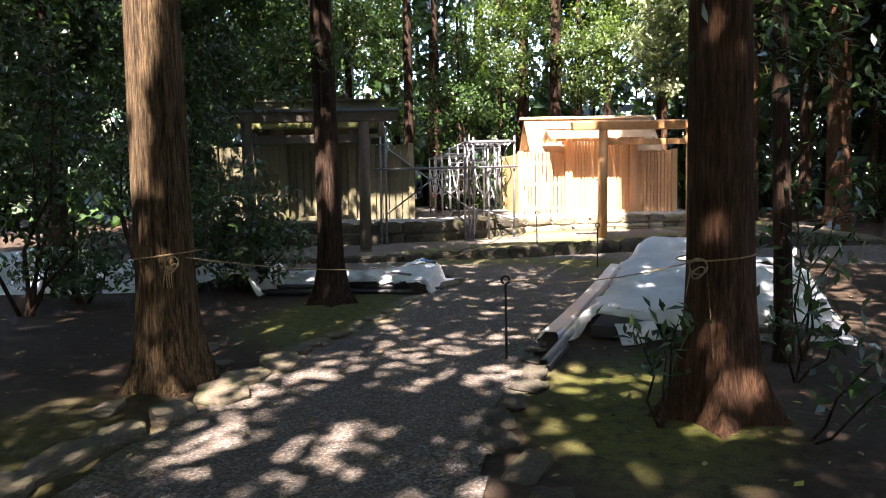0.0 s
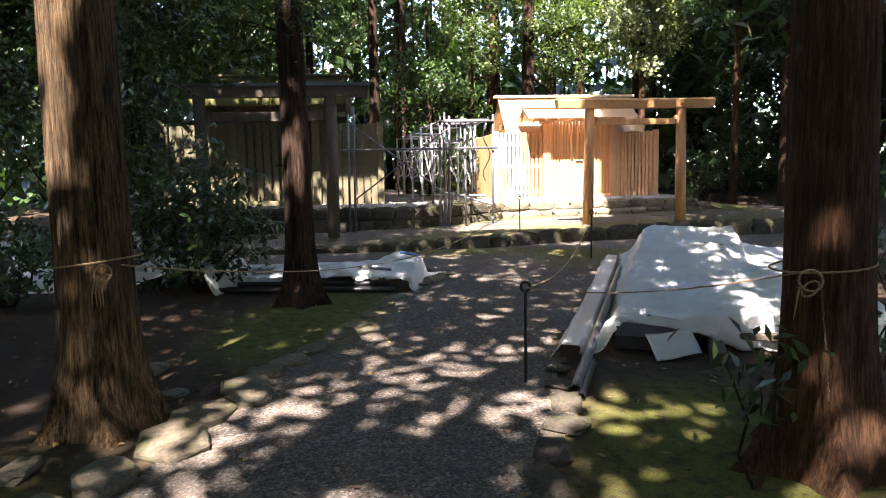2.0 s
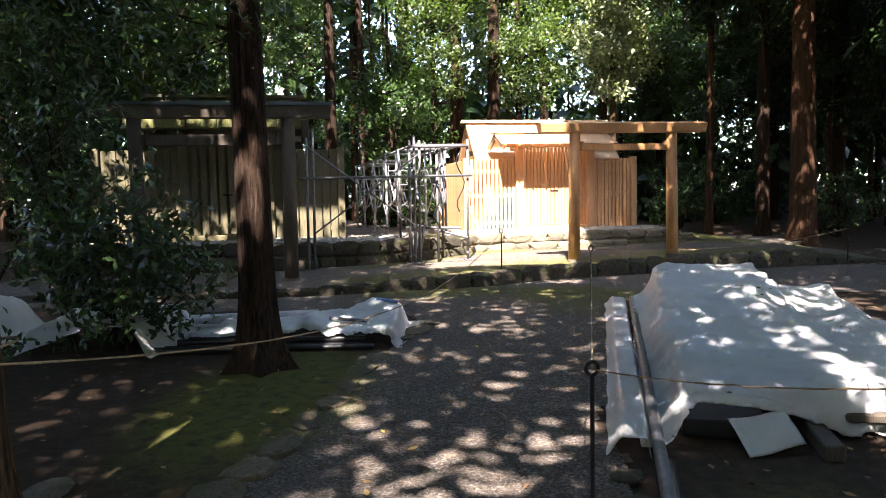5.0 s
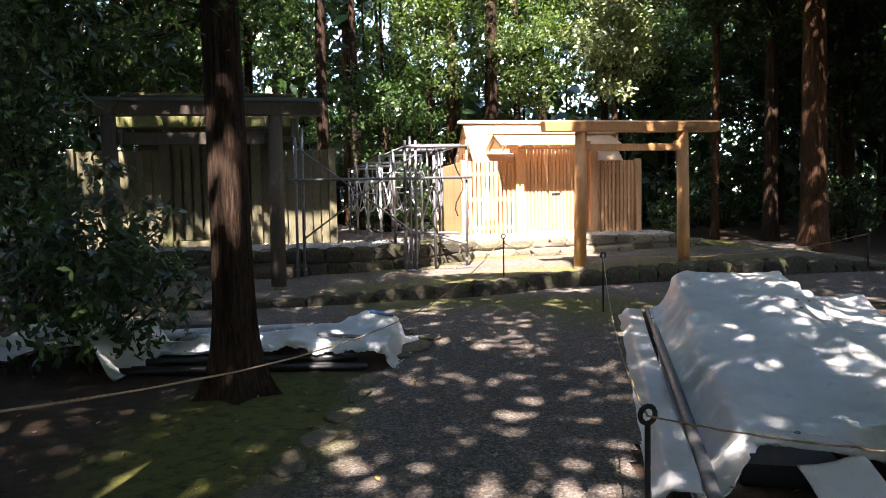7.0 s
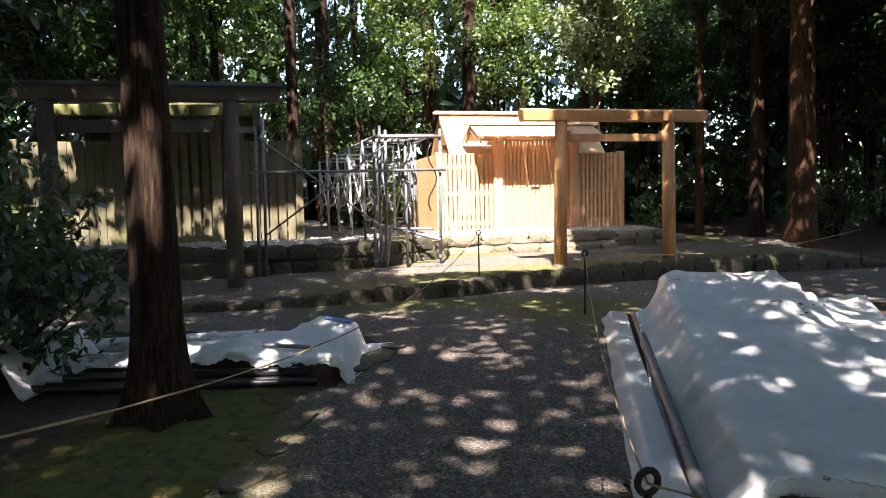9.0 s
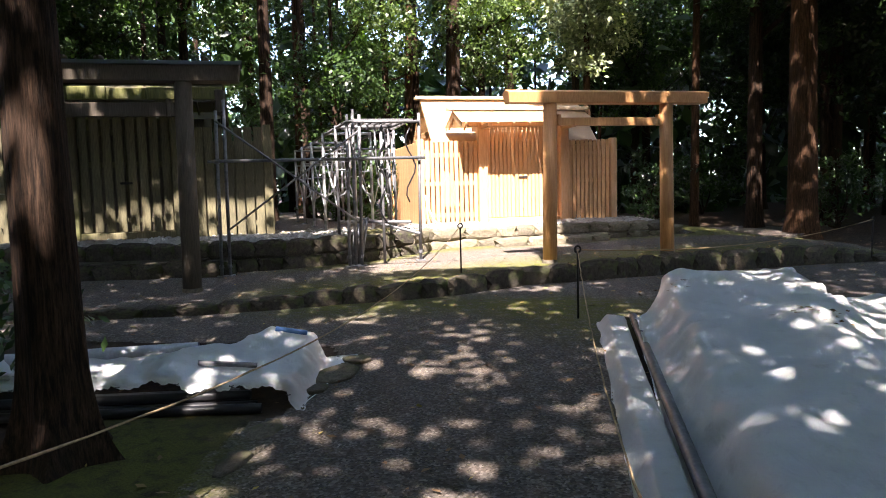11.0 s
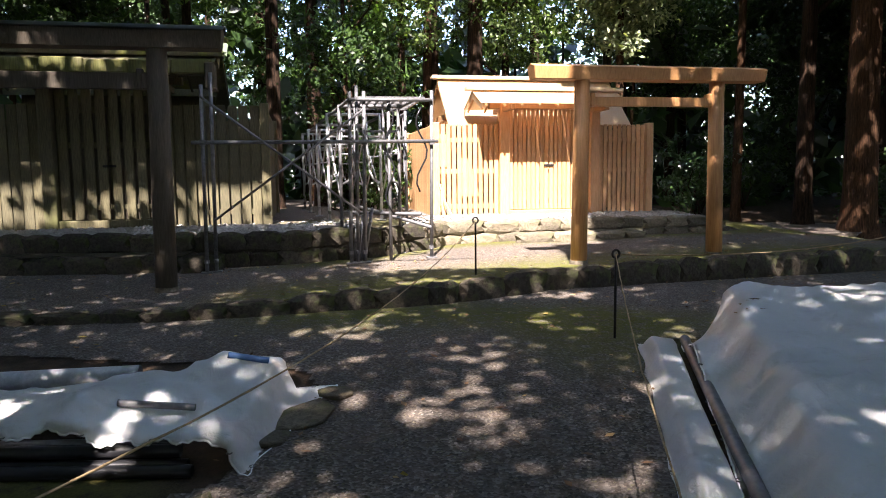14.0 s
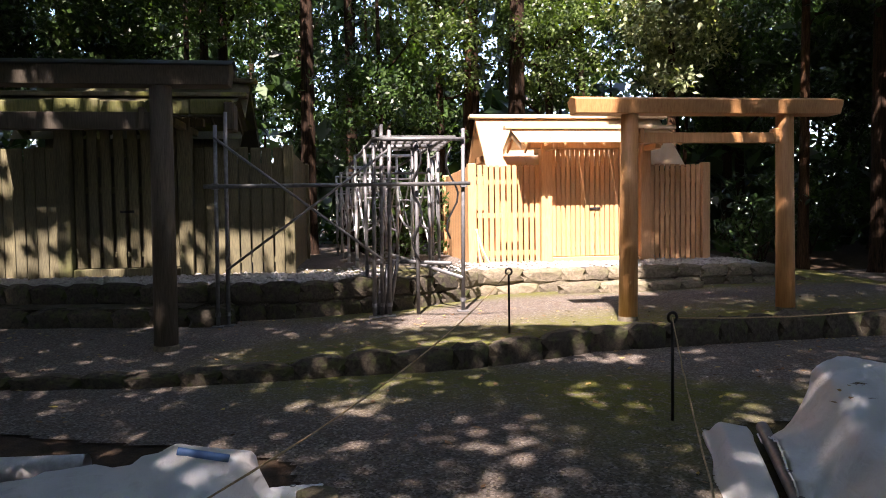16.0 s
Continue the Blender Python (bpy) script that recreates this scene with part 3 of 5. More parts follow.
    for k in range(4):
        bar((-1.15 + 0.05 * k, 0.12 + 0.02 * k, foot(-1.1, 0.1) + 0.0), (-1.08 + 0.07 * k, 0.16, 0.92 + 0.05 * k), R, M_STEEL, "spare_pipe")
    return s


scaffold()

# ---- stakes and ropes ----


def stake(x, y, z, h):
    s = root("rope_stake", pose(x, y, z, 0, 0, 20), "thin black iron stake with ring top in ground", "stake", "rope stakes")
    part("rod", rod([(0, 0, -0.05), (0, 0, h - 0.07)], 0.012, 8), M_IRON, s, smooth=True)
    pts = [(0.035 * math.sin(a), 0, h - 0.035 + -0.035 * math.cos(a)) for a in (2 * math.pi * k / 14 for k in range(14))]
    part("ring", rod(pts, 0.011, 8), M_IRON, s, smooth=True)
    return s


S1, S2, S3, S4 = (0.667, 2.795, 0.0, 0.765), (1.70, 9.13, 0.10, 0.78), (0.53, 11.58, 0.33, 0.69), (7.3, 13.1, 0.25, 0.62)
for q in (S1, S2, S3, S4):
    stake(*q)


def top(q):
    return Vector((q[0], q[1], q[2] + q[3] - 0.04))


def rope(a, b, sag, r=0.011, mat=M_ROPE, label="thin straw rope hung between stakes and trees"):
    a, b = Vector(a), Vector(b)
    n = 40
    pts = []
    for k in range(n + 1):
        f = k / n
        p = a.lerp(b, f)
        p.z -= sag * 4 * f * (1 - f)
        p += Vector((noise.noise((k * 0.9, 0, 1)), noise.noise((k * 0.9, 5, 1)), noise.noise((k * 0.9, 9, 1)))) * 0.006
        pts.append(p)
    bm = bmesh.new()
    tube(bm, pts, [r * (1 + 0.18 * math.sin(k * 2.1)) for k in range(n + 1)], 6)
    return tagged(part("rope", bm, mat, smooth=True), label, "rope")


KNOT_L, KNOT_R = Vector((-1.72, 1.62, 1.06)), Vector((2.06, 1.36, 1.06))
rope(KNOT_L, top(S3), 0.50, 0.0052)
rope(KNOT_R, top(S1), 0.07, 0.0042)
rope(top(S1), top(S2), 0.26, 0.0048)
rope(top(S2), top(S4), 0.16, 0.006)
rope((-0.06, 16.36, 1.36), (0.22, 16.2, 0.74), 0.10, 0.010, M_ROPEWHITE, "slack white cord tied to the new fence")
rope((-0.04, 16.34, 1.36), (0.02, 16.3, 0.72), 0.05, 0.008, M_ROPEWHITE, "white cord end hanging on the new fence")


def rope_wrap(x, y, z, r, label, tilt):
    bm = bmesh.new()
    pts = [(x + r * math.cos(a), y + r * math.sin(a), z + tilt * math.cos(a)) for a in (2 * math.pi * k / 24 for k in range(25))]
    tube(bm, pts, 0.0055, 6)
    w = tagged(part("rope_wrap", bm, M_ROPE, smooth=True), label, "rope")
    return w


rope_wrap(-1.97, 1.77, 1.07, 0.262, "straw rope wound round a cedar trunk", 0.03)
rope_wrap(2.18, 1.5, 1.07, 0.245, "straw rope wound round a dark trunk", 0.02)


def knot(p, label, strands=7):
    k = root("rope_knot", pose(*p), label, "rope")
    for r, tz, ty in ((0.055, -0.02, 0.0), (0.04, -0.06, 0.6)):
        pts = [(r * math.cos(a), -0.03 + r * 0.3 * math.sin(a), tz + r * 0.9 * math.sin(a + ty)) for a in (2 * math.pi * i / 14 for i in range(15))]
        part("loop", rod(pts, 0.006, 6), M_ROPE, k, smooth=True)
    for i in range(strands):
        a = -0.05 + i * 0.016
        part("strand", rod([(a, -0.03, -0.05), (a * 1.3, -0.04, -0.13), (a * 1.5 + 0.01 * math.sin(i), -0.035, -0.21)], [0.006, 0.005, 0.002], 5), M_ROPE, k)


knot((-1.75, 1.50, 1.05), "frayed straw rope knot hanging on the trunk", 4)
knot((2.03, 1.27, 1.05), "thin dark rope knot with loose end on trunk", 1)
tail = rope((2.08, 1.26, 1.05), (2.12, 1.20, 0.45), -0.02, 0.0038, M_ROPEDARK, "loose rope end hanging down the trunk")

# ---- covered stacks beside the path ----


def facet(x, y, cell, seed):
    """Flat-sided folds: random heights on a slanted lattice, joined by flat triangles."""
    ca, sa = math.cos(0.6 + seed), math.sin(0.6 + seed)
    x, y = (x * ca - y * sa) / cell, (x * sa + y * ca) / (cell * 1.5)
    i, j = math.floor(x), math.floor(y)
    fx, fy = x - i, y - j

    def h(a, b):
        return math.modf(abs(math.sin(a * 127.1 + b * 311.7 + seed * 17.3) * 43758.5453))[0] - 0.5

    if fx + fy < 1:
        return h(i, j) * (1 - fx - fy) + h(i + 1, j) * fx + h(i, j + 1) * fy
    return h(i + 1, j + 1) * (fx + fy - 1) + h(i + 1, j) * (1 - fy) + h(i, j + 1) * (1 - fx)


def drape(name, corners, height, nu, nv, label, folds=0.05, seed=0, thick=0.006, crumple=1.0):
    """A tarpaulin over a stack: height(u, v) above the ground inside the four corners, wrinkled."""
    c = [Vector((*p, 0)) for p in corners]
    bm = bmesh.new()
    rows = []
    for j in range(nv + 1):
        v = j / nv
        row = []
        for i in range(nu + 1):
            u = i / nu
            p = (c[0].lerp(c[1], u)).lerp(c[3].lerp(c[2], u), v)
            q = Vector((p.x * 1.5, p.y * 1.5, seed))
            n1 = 0.5 * noise.noise(q) + 1.0 * facet(p.x, p.y, 0.60, seed) + 0.75 * facet(p.x + 0.3 * noise.noise(q), p.y, 0.25, seed + 5)
            n2 = 0.30 * (0.4 - abs(noise.noise(Vector((p.x * 4.4 + 2 * n1, p.y * 2.7, seed + 4)))) ** 0.6)
            n3 = 0.22 * facet(p.x, p.y + 0.1 * n1, 0.10, seed + 9)
            hgt = height(u, v)
            amp = folds * crumple * (0.45 + min(1.0, hgt * 3))
            z = ground_z(p.x, p.y) + max(0.012, hgt + amp * (n1 + n2 + n3))
            edge = min(u, 1 - u, v, 1 - v)
            if edge < 0.05:
                p.x += 0.05 * noise.noise(Vector((p.y * 2.2, p.x, seed + 2)))
                p.y += 0.05 * noise.noise(Vector((p.x * 2.2, p.y, seed + 3)))
            row.append(bm.verts.new((p.x, p.y, z)))
        rows.append(row)
    for j in range(nv):
        for i in range(nu):
            bm.faces.new((rows[j][i], rows[j][i + 1], rows[j + 1][i + 1], rows[j + 1][i]))
    bmesh.ops.solidify(bm, geom=list(bm.faces), thickness=thick)
    return tagged(part(name, bm, M_TARP, smooth=True), label, "tarpaulin")


def steps01(a, b, x):
    t = np.clip((x - a) / (b - a), 0.0, 1.0)
    return t * t * (3 - 2 * t)


def settle(p, ru, rv, height, base, count, stiff, held):
    """Let a sheet of linked points fall and come to rest over a pile."""
    v = np.zeros_like(p)
    start = p.copy()
    dt = 0.02
    diag = math.hypot(ru, rv)

    def pull(a, b, rest, k, only_long=False):
        d = b - a
        ln = np.sqrt((d * d).sum(-1, keepdims=True)) + 1e-9
        c = k * (1 - rest / ln)
        if only_long:
            c = np.minimum(c, 0)
        c = c * d
        a += c
        b -= c

    for step in range(count):
        q = p + v * dt
        q[..., 2] -= 9.8 * dt * dt
        for _ in range(4):
            for par in (0, 1):
                m = (q.shape[1] - par) // 2
                pull(q[:, par:par + 2 * m:2], q[:, par + 1:par + 2 * m:2], ru, 0.5)
                m = (q.shape[0] - par) // 2
                pull(q[par:par + 2 * m:2], q[par + 1:par + 2 * m:2], rv, 0.5)
            for par in (0, 1):
                m = (q.shape[0] - par) // 2
                a, b = q[par:par + 2 * m:2], q[par + 1:par + 2 * m:2]
                pull(a[:, :-1:2][:, :b[:, 1::2].shape[1]], b[:, 1::2], diag, 0.35)
                pull(b[:, :-1:2][:, :a[:, 1::2].shape[1]], a[:, 1::2], diag, 0.35)
            for off in range(4):
                a, b = q[:, off:-3:4], q[:, off + 3::4]
                n = min(a.shape[1], b.shape[1])
                pull(a[:, :n], b[:, :n], 3 * ru * 0.995, stiff, True)
                a, b = q[off:-3:4], q[off + 3::4]
                n = min(a.shape[0], b.shape[0])
                pull(a[:n], b[:n], 3 * rv * 0.995, stiff, True)
            h = np.maximum(height(q[..., 0], q[..., 1]), 0.0) + base
            hit = q[..., 2] < h
            q[..., 2] = np.maximum(q[..., 2], h)
            slide = 0.25 * (q[..., :2] - p[..., :2])
            q[..., :2] = np.where(hit[..., None], p[..., :2] + slide, q[..., :2])
            for k in held:
                q[:, k, :2] = start[:, k, :2]
        v = (q - p) / dt * 0.95
        sp = np.sqrt((v * v).sum(-1, keepdims=True)) + 1e-9
        v *= np.minimum(1.0, 2.0 / sp)
        p = q
    return p


def settled_sheet(label, corners, nu, nv, height, slack, seed, count=130, stiff=0.12, ragged=0.05, held=(), crease=0.02):
    """A tarpaulin that hangs over a pile of the given height, with its hem and eyelets."""
    c = [Vector((*q, 0)) for q in corners]
    p = np.empty((nv + 1, nu + 1, 3))
    base = np.empty((nv + 1, nu + 1))
    for j in range(nv + 1):
        for i in range(nu + 1):
            u, w = i / nu, j / nv
            q = (c[0].lerp(c[1], u)).lerp(c[3].lerp(c[2], u), w)
            e = math.exp(-min(w, 1 - w) * 14)
            q.y += ragged * e * (1 if w < 0.5 else -1) * (noise.noise((q.x * 2.3, seed, 1)) + 0.5 * noise.noise((q.x * 6, seed, 4)))
            e = math.exp(-min(u, 1 - u) * 14)
            q.x += ragged * e * (1 if u < 0.5 else -1) * noise.noise((q.y * 2.3, seed, 7))
            p[j, i] = q
            base[j, i] = ground_z(q.x, q.y) + 0.014
            p[j, i, 2] = 0.10 * noise.noise((q.x * 1.7, q.y * 1.7, seed)) + 0.05 * noise.noise((q.x * 5, q.y * 4, seed))
    ru = ((c[1] - c[0]).length + (c[2] - c[3]).length) / 2 / nu * slack[0]
    rv = ((c[3] - c[0]).length + (c[2] - c[1]).length) / 2 / nv * slack[1]
    p[..., 2] += np.maximum(height(p[..., 0], p[..., 1]), 0) + base + 0.12
    p = settle(p, ru, rv, height, base, count, stiff, held)
    nrm = np.cross(np.gradient(p, axis=1), np.gradient(p, axis=0))
    nrm /= np.linalg.norm(nrm, axis=2, keepdims=True) + 1e-9
    for j in range(nv + 1):
        for i in range(nu + 1):
            x, y, z = p[j, i]
            lift = min(1.0, max(0.0, (z - base[j, i]) * 7))
            bent = 0.2 * noise.noise((x * 2, y * 2, seed))
            fold = 0.35 - abs(noise.noise((x * 1.5 + bent * 2, y * 1.9 + z * 2.5, seed + 2))) * 1.6
            fine = 0.3 - abs(noise.noise((x * 4.5 + bent * 3, y * 5.5 + z * 6, seed + 8))) * 1.4
            p[j, i] += nrm[j, i] * crease * lift * max(-0.25, 1.1 * facet(x + bent, y + z, 0.36, seed) + 0.75 * facet(x, y + bent + z, 0.15, seed + 3) + 0.8 * fold + 0.5 * fine)
    bm = bmesh.new()
    rows = [[bm.verts.new(q) for q in row] for row in p]
    for j in range(nv):
        for i in range(nu):
            bm.faces.new((rows[j][i], rows[j][i + 1], rows[j + 1][i + 1], rows[j + 1][i]))
    bmesh.ops.solidify(bm, geom=list(bm.faces), thickness=0.004)
    ob = tagged(part("tarpaulin", bm, M_TARP, smooth=True), label, "tarpaulin")
    edges = (p[0], p[-1], p[:, 0], p[:, -1])
    for line in edges:
        part("hem", rod([tuple(q) for q in line], 0.0055, 5), M_TARP, ob, smooth=True)
        for k in range(6, len(line) - 5, 16):
            a = Vector(line[k]) + Vector((0, 0, 0.004))
            ring = [a + Vector((0.014 * math.cos(t), 0.014 * math.sin(t), 0)) for t in (0.7854 * m for m in range(9))]
            part("eyelet", rod(ring, 0.004, 5), M_STEEL, ob, "small grey metal eyelet")
    return ob


def right_pile(x, y):
    v = ((y - 3.42) * 2.55 - (x - 1.20) * 0.33) / (5.30 * 2.55 - 1.10 * 0.33)
    u = (x - 1.20 - 1.10 * v) / 2.6
    z = 0.27 + 0.33 * steps01(0.05, 0.72, v) + 0.05 * steps01(0.72, 0.9, v)
    z = z + 0.03 - 0.115 * steps01(0.1, 0.5, v) - 0.28 * steps01(0.56, 0.62, u) * steps01(0.42, 0.55, v) - 0.10 * steps01(0.6, 1.0, u) * steps01(0.1, 0.4, v)
    z = z * (1 - 0.6 * np.exp(-(np.maximum(u, 0) / 0.045) ** 2) * steps01(0.04, 0.2, v))
    z = z + 0.06 * np.exp(-((u - 0.72) / 0.05) ** 2 - ((v - 0.36) / 0.12) ** 2) + 0.05 * np.exp(-((u - 0.30) / 0.05) ** 2 - ((v - 0.75) / 0.12) ** 2)
    z = z + 0.035 * np.sin(9 * u + 5 * v) * np.sin(13 * v - 4 * u) + 0.05 * np.exp(-((u - 0.42) / 0.10) ** 2 - ((v - 0.55) / 0.10) ** 2)
    return z * steps01(0.015, 0.05, u) * steps01(1.0, 0.95, u) * steps01(0.04, 0.055, v) * steps01(0.985, 0.96, v)


settled_sheet("crumpled grey-white tarpaulin over a timber stack", [(1.12, 3.63), (3.88, 3.62), (5.05, 8.98), (2.20, 8.86)], 96, 170, right_pile, (1.13, 1.06), 1.0, 140, 0.05, 0.03, (0, -1), 0.06)


def strip(u, v):
    return 0.015 + 0.125 * smooth_step(0.0, 0.40, u) * smooth_step(1.0, 0.93, u) * smooth_step(1.0, 0.97, v)


drape("tarpaulin", [(0.86, 3.46), (1.13, 3.40), (2.10, 8.75), (1.86, 8.95)], strip, 20, 130, "long narrow white tarpaulin strip beside a pipe", 0.014, 6.0)


def left_pile(x, y):
    z = 0.19 + 0.15 * np.exp(-((x + 1.05) / 0.34) ** 2 - ((y - 7.42) / 0.28) ** 2) + 0.09 * np.exp(-((x + 1.6) / 0.36) ** 2 - ((y - 7.15) / 0.28) ** 2) + 0.13 * np.exp(-((x + 1.72) / 0.13) ** 2 - ((y - 6.75) / 0.25) ** 2)
    z = z + 0.06 * np.exp(-((x + 2.5) / 0.3) ** 2 - ((y - 6.9) / 0.2) ** 2)
    back = 7.05 + 0.45 * np.clip(x + 2.9, 0, 1.5)
    return z * steps01(-3.3, -3.2, x) * steps01(-0.74, -0.86, x) * steps01(6.50, 6.56, y) * steps01(0.06, -0.04, y - back)


left_sheet = settled_sheet("rumpled white tarpaulin over steel pipes on ground", [(-3.3, 6.70), (-0.72, 6.40), (-0.46, 7.98), (-3.2, 7.28)], 108, 66, left_pile, (1.12, 1.12), 12.0, 140, 0.05, 0.03, (), 0.06)
drape("tarpaulin", [(-4.9, 6.3), (-3.3, 6.2), (-3.2, 7.6), (-4.9, 8.0)], lambda u, v: 0.34 * smooth_step(0, 0.2, u) * smooth_step(1, 0.85, u) * smooth_step(1, 0.8, v), 40, 34, "white tarpaulin heap under dark leaves", 0.08, 15.0)
drape("tarpaulin", [(-8.2, 5.6), (-5.1, 6.4), (-5.3, 8.0), (-8.4, 7.4)], lambda u, v: (0.50 + 0.12 * math.sin(7 * u)) * smooth_step(0, 0.3, v) * smooth_step(1, 0.8, v) * smooth_step(1, 0.88, u), 60, 34, "pale tarpaulin over a tall stack in shade", 0.14, 21.0)


def pipe(a, b, r, mat, label):
    a, b = Vector(a), Vector(b)
    bm = bmesh.new()
    tube(bm, [a, b], r, 14, caps=False)
    tube(bm, [b, a], r * 0.86, 14, caps=False)
    return tagged(part("pipe", bm, mat, smooth=True), label, "pipe")


pipe((1.01, 2.55, 0.045), (2.17, 8.70, 0.19), 0.04, M_STEEL, "long weathered steel pipe lying along the tarpaulin")
pipe((1.045, 2.44, 0.03), (1.20, 3.30, 0.03), 0.028, M_BLACK, "short black pipe end on the ground")
for k, (y, z, m) in enumerate(((6.45, 0.05, M_BLACK), (6.52, 0.05, M_BLACK), (6.56, 0.115, M_BLACK), (6.64, 0.05, M_BLACK), (6.72, 0.06, M_BLACK), (6.80, 0.06, M_STEEL))):
    pipe((-3.4 + 0.13 * k, y - 0.05, z), (-1.02 - 0.05 * k, y + 0.05, z), 0.034, m, "steel pipe stacked under the white tarpaulin" if m is M_STEEL else "black pipe stacked under the white tarpaulin")
from mathutils.bvhtree import BVHTree


def top_of(ob, x, y):
    """Height of an object's upper side at a place."""
    side = BVHTree.FromPolygons([v.co for v in ob.data.vertices], [q.vertices for q in ob.data.polygons])
    hit = side.ray_cast(Vector((x, y, 3)), Vector((0, 0, -1)))
    return hit[0].z if hit[0] else ground_z(x, y)


def lay(ends, r, mat, label):
    (x0, y0), (x1, y1) = ends
    pipe((x0, y0, top_of(left_sheet, x0, y0) + r), (x1, y1, top_of(left_sheet, x1, y1) + r), r, mat, label)


lay(((-1.10, 7.34), (-0.86, 7.40)), 0.02, M_BLUE, "blue plastic pipe end on the tarpaulin")
lay(((-1.56, 6.84), (-1.14, 6.88)), 0.02, M_STEEL, "thin grey pipe lying on the tarpaulin")
pipe((-4.6, 7.40, 0.15), (-1.9, 7.82, 0.17), 0.07, M_WHITESTEEL, "pale grey pipe lying beside the tarpaulin")


def timber(x0, x1, y0, y1, z0, z1, mat, label):
    bm = solid(x0, x1, y0, y1, z0, z1, 0.01)
    return tagged(part("timber", bm, mat), label, "timber")


HEAP = pose(1.17, 3.42, 0, 0, 0, -11)                        # the stack runs away from the path
for args in ((0.75, 2.45, 0.62, 0.72, 0.10, 0.16, M_OLDDARK, "rough brown beam under the tarpaulin"),
             (0.95, 1.07, 0.15, 3.2, 0.0, 0.10, M_OLDDARK, "bearer timber lying on the ground"),
             (2.05, 2.17, 0.22, 3.2, 0.0, 0.10, M_OLDDARK, "bearer timber lying on the ground"),
             (0.18, 0.72, 0.46, 4.9, 0.0, 0.12, M_BLACK, "black wrapped stack under the tarpaulin"),
             (0.80, 2.2, 0.80, 4.9, 0.10, 0.15, M_OLDDARK, "dark timber stack under the tarpaulin")):
    timber(*args).matrix_basis = HEAP
drape("tarpaulin", [(1.72, 3.46), (2.10, 3.52), (2.05, 3.72), (1.66, 3.68)], lambda u, v: 0.02 + 0.05 * u + 0.17 * v, 20, 14, "torn tarpaulin flap hanging to the ground", 0.07, 31.0)

# ---- stones along the path, kerbs and retaining walls ----


def stone_mesh(seed, material, flat=0.6):
    """A rough unit stone, about 1 wide, 0.7 deep and flat high."""
    bm = bmesh.new()
    bmesh.ops.create_icosphere(bm, subdivisions=2, radius=0.5)
    rng = random.Random(seed)
    o = Vector((rng.random() * 50, rng.random() * 50, rng.random() * 50))
    for v in bm.verts:
        d = v.co.normalized()
        k = 1 / (abs(d.x) ** 10 + abs(d.y) ** 10 + abs(d.z) ** 10) ** (1 / 10)
        v.co = d * 0.43 * k * (1 + 0.20 * noise.noise(d * 1.6 + o) + 0.06 * noise.noise(d * 5 + o))
        v.co.y *= 0.75
        v.co.z *= flat
    return finish(bm, "stone", material)


def slab_mesh(seed, material):
    """A flat-topped, many-sided slab, about 1 wide, 0.8 deep and 0.35 high."""
    rng = random.Random(seed)
    n = rng.choice((6, 7, 8, 9))
    bm = bmesh.new()
    rim = [(0.5 * rng.uniform(0.78, 1.08), 2 * math.pi * (k + rng.uniform(-0.28, 0.28)) / n) for k in range(n)]
    rings = []
    for f, z in ((0.94, -0.2), (1.0, 0.02), (0.97, 0.10), (0.86, 0.155)):
        rings.append([bm.verts.new((r * f * math.cos(a), 0.82 * r * f * math.sin(a), z + rng.uniform(-0.02, 0.02))) for r, a in rim])
    for a, b in zip(rings, rings[1:]):
        for k in range(n):
            bm.faces.new((a[k], a[(k + 1) % n], b[(k + 1) % n], b[k]))
    mid = bm.verts.new((rng.uniform(-0.05, 0.05), rng.uniform(-0.05, 0.05), 0.165 + rng.uniform(-0.02, 0.02)))
    for k in range(n):
        bm.faces.new((rings[-1][k], rings[-1][(k + 1) % n], mid))
    return finish(bm, "stone", material)


SLABS = [slab_mesh(k + 50, M_SLAB) for k in range(9)]
STONES = [stone_mesh(k, M_STONE) for k in range(8)]
WALLSTONES = [stone_mesh(k + 20, M_STONEDARK) for k in range(8)]


def stone_row(name, pts, size, rng, label, sink=0.3, height=1.0, group="", kinds=None):
    """Loose edging stones, each a thing of its own."""
    for (x, y), w in zip(pts, size):
        h = w * height
        m = pose(x, y, ground_z(x, y) + h * 0.3 * (1 - sink), rng.uniform(-6, 6), rng.uniform(-6, 6), rng.uniform(60, 115)) @ Matrix.Diagonal((w * rng.uniform(0.95, 1.35), w * rng.uniform(0.8, 1.1), h, 1))
        ob = new(name, rng.choice(kinds or STONES))
        ob.matrix_basis = m
        tagged(ob, label, "stone", group)


RNG = random.Random(11)
LEFT_EDGE = [(-1.72, -0.35), (-1.68, 0.10), (-1.60, 0.52), (-1.50, 0.98), (-1.38, 1.42), (-1.42, 1.92), (-1.33, 2.42), (-1.36, 2.86), (-1.28, 3.22), (-1.20, 3.62), (-1.14, 4.1), (-1.06, 4.55), (-1.02, 5.05), (-0.96, 5.6), (-0.90, 6.1)]
stone_row("edge_stone", LEFT_EDGE, [0.52, 0.55, 0.5, 0.54, 0.56, 0.52, 0.5, 0.44, 0.4, 0.38, 0.36, 0.36, 0.32, 0.3, 0.26], RNG, "flat tan field stone edging the gravel path", 0.5, 0.42, "path edging stones", SLABS)
RIGHT_EDGE = [(1.14, -0.05), (1.00, 0.38), (0.80, 0.78), (0.76, 1.16), (0.82, 1.55), (0.92, 1.95), (0.94, 2.36), (0.93, 2.76), (0.92, 3.15)]
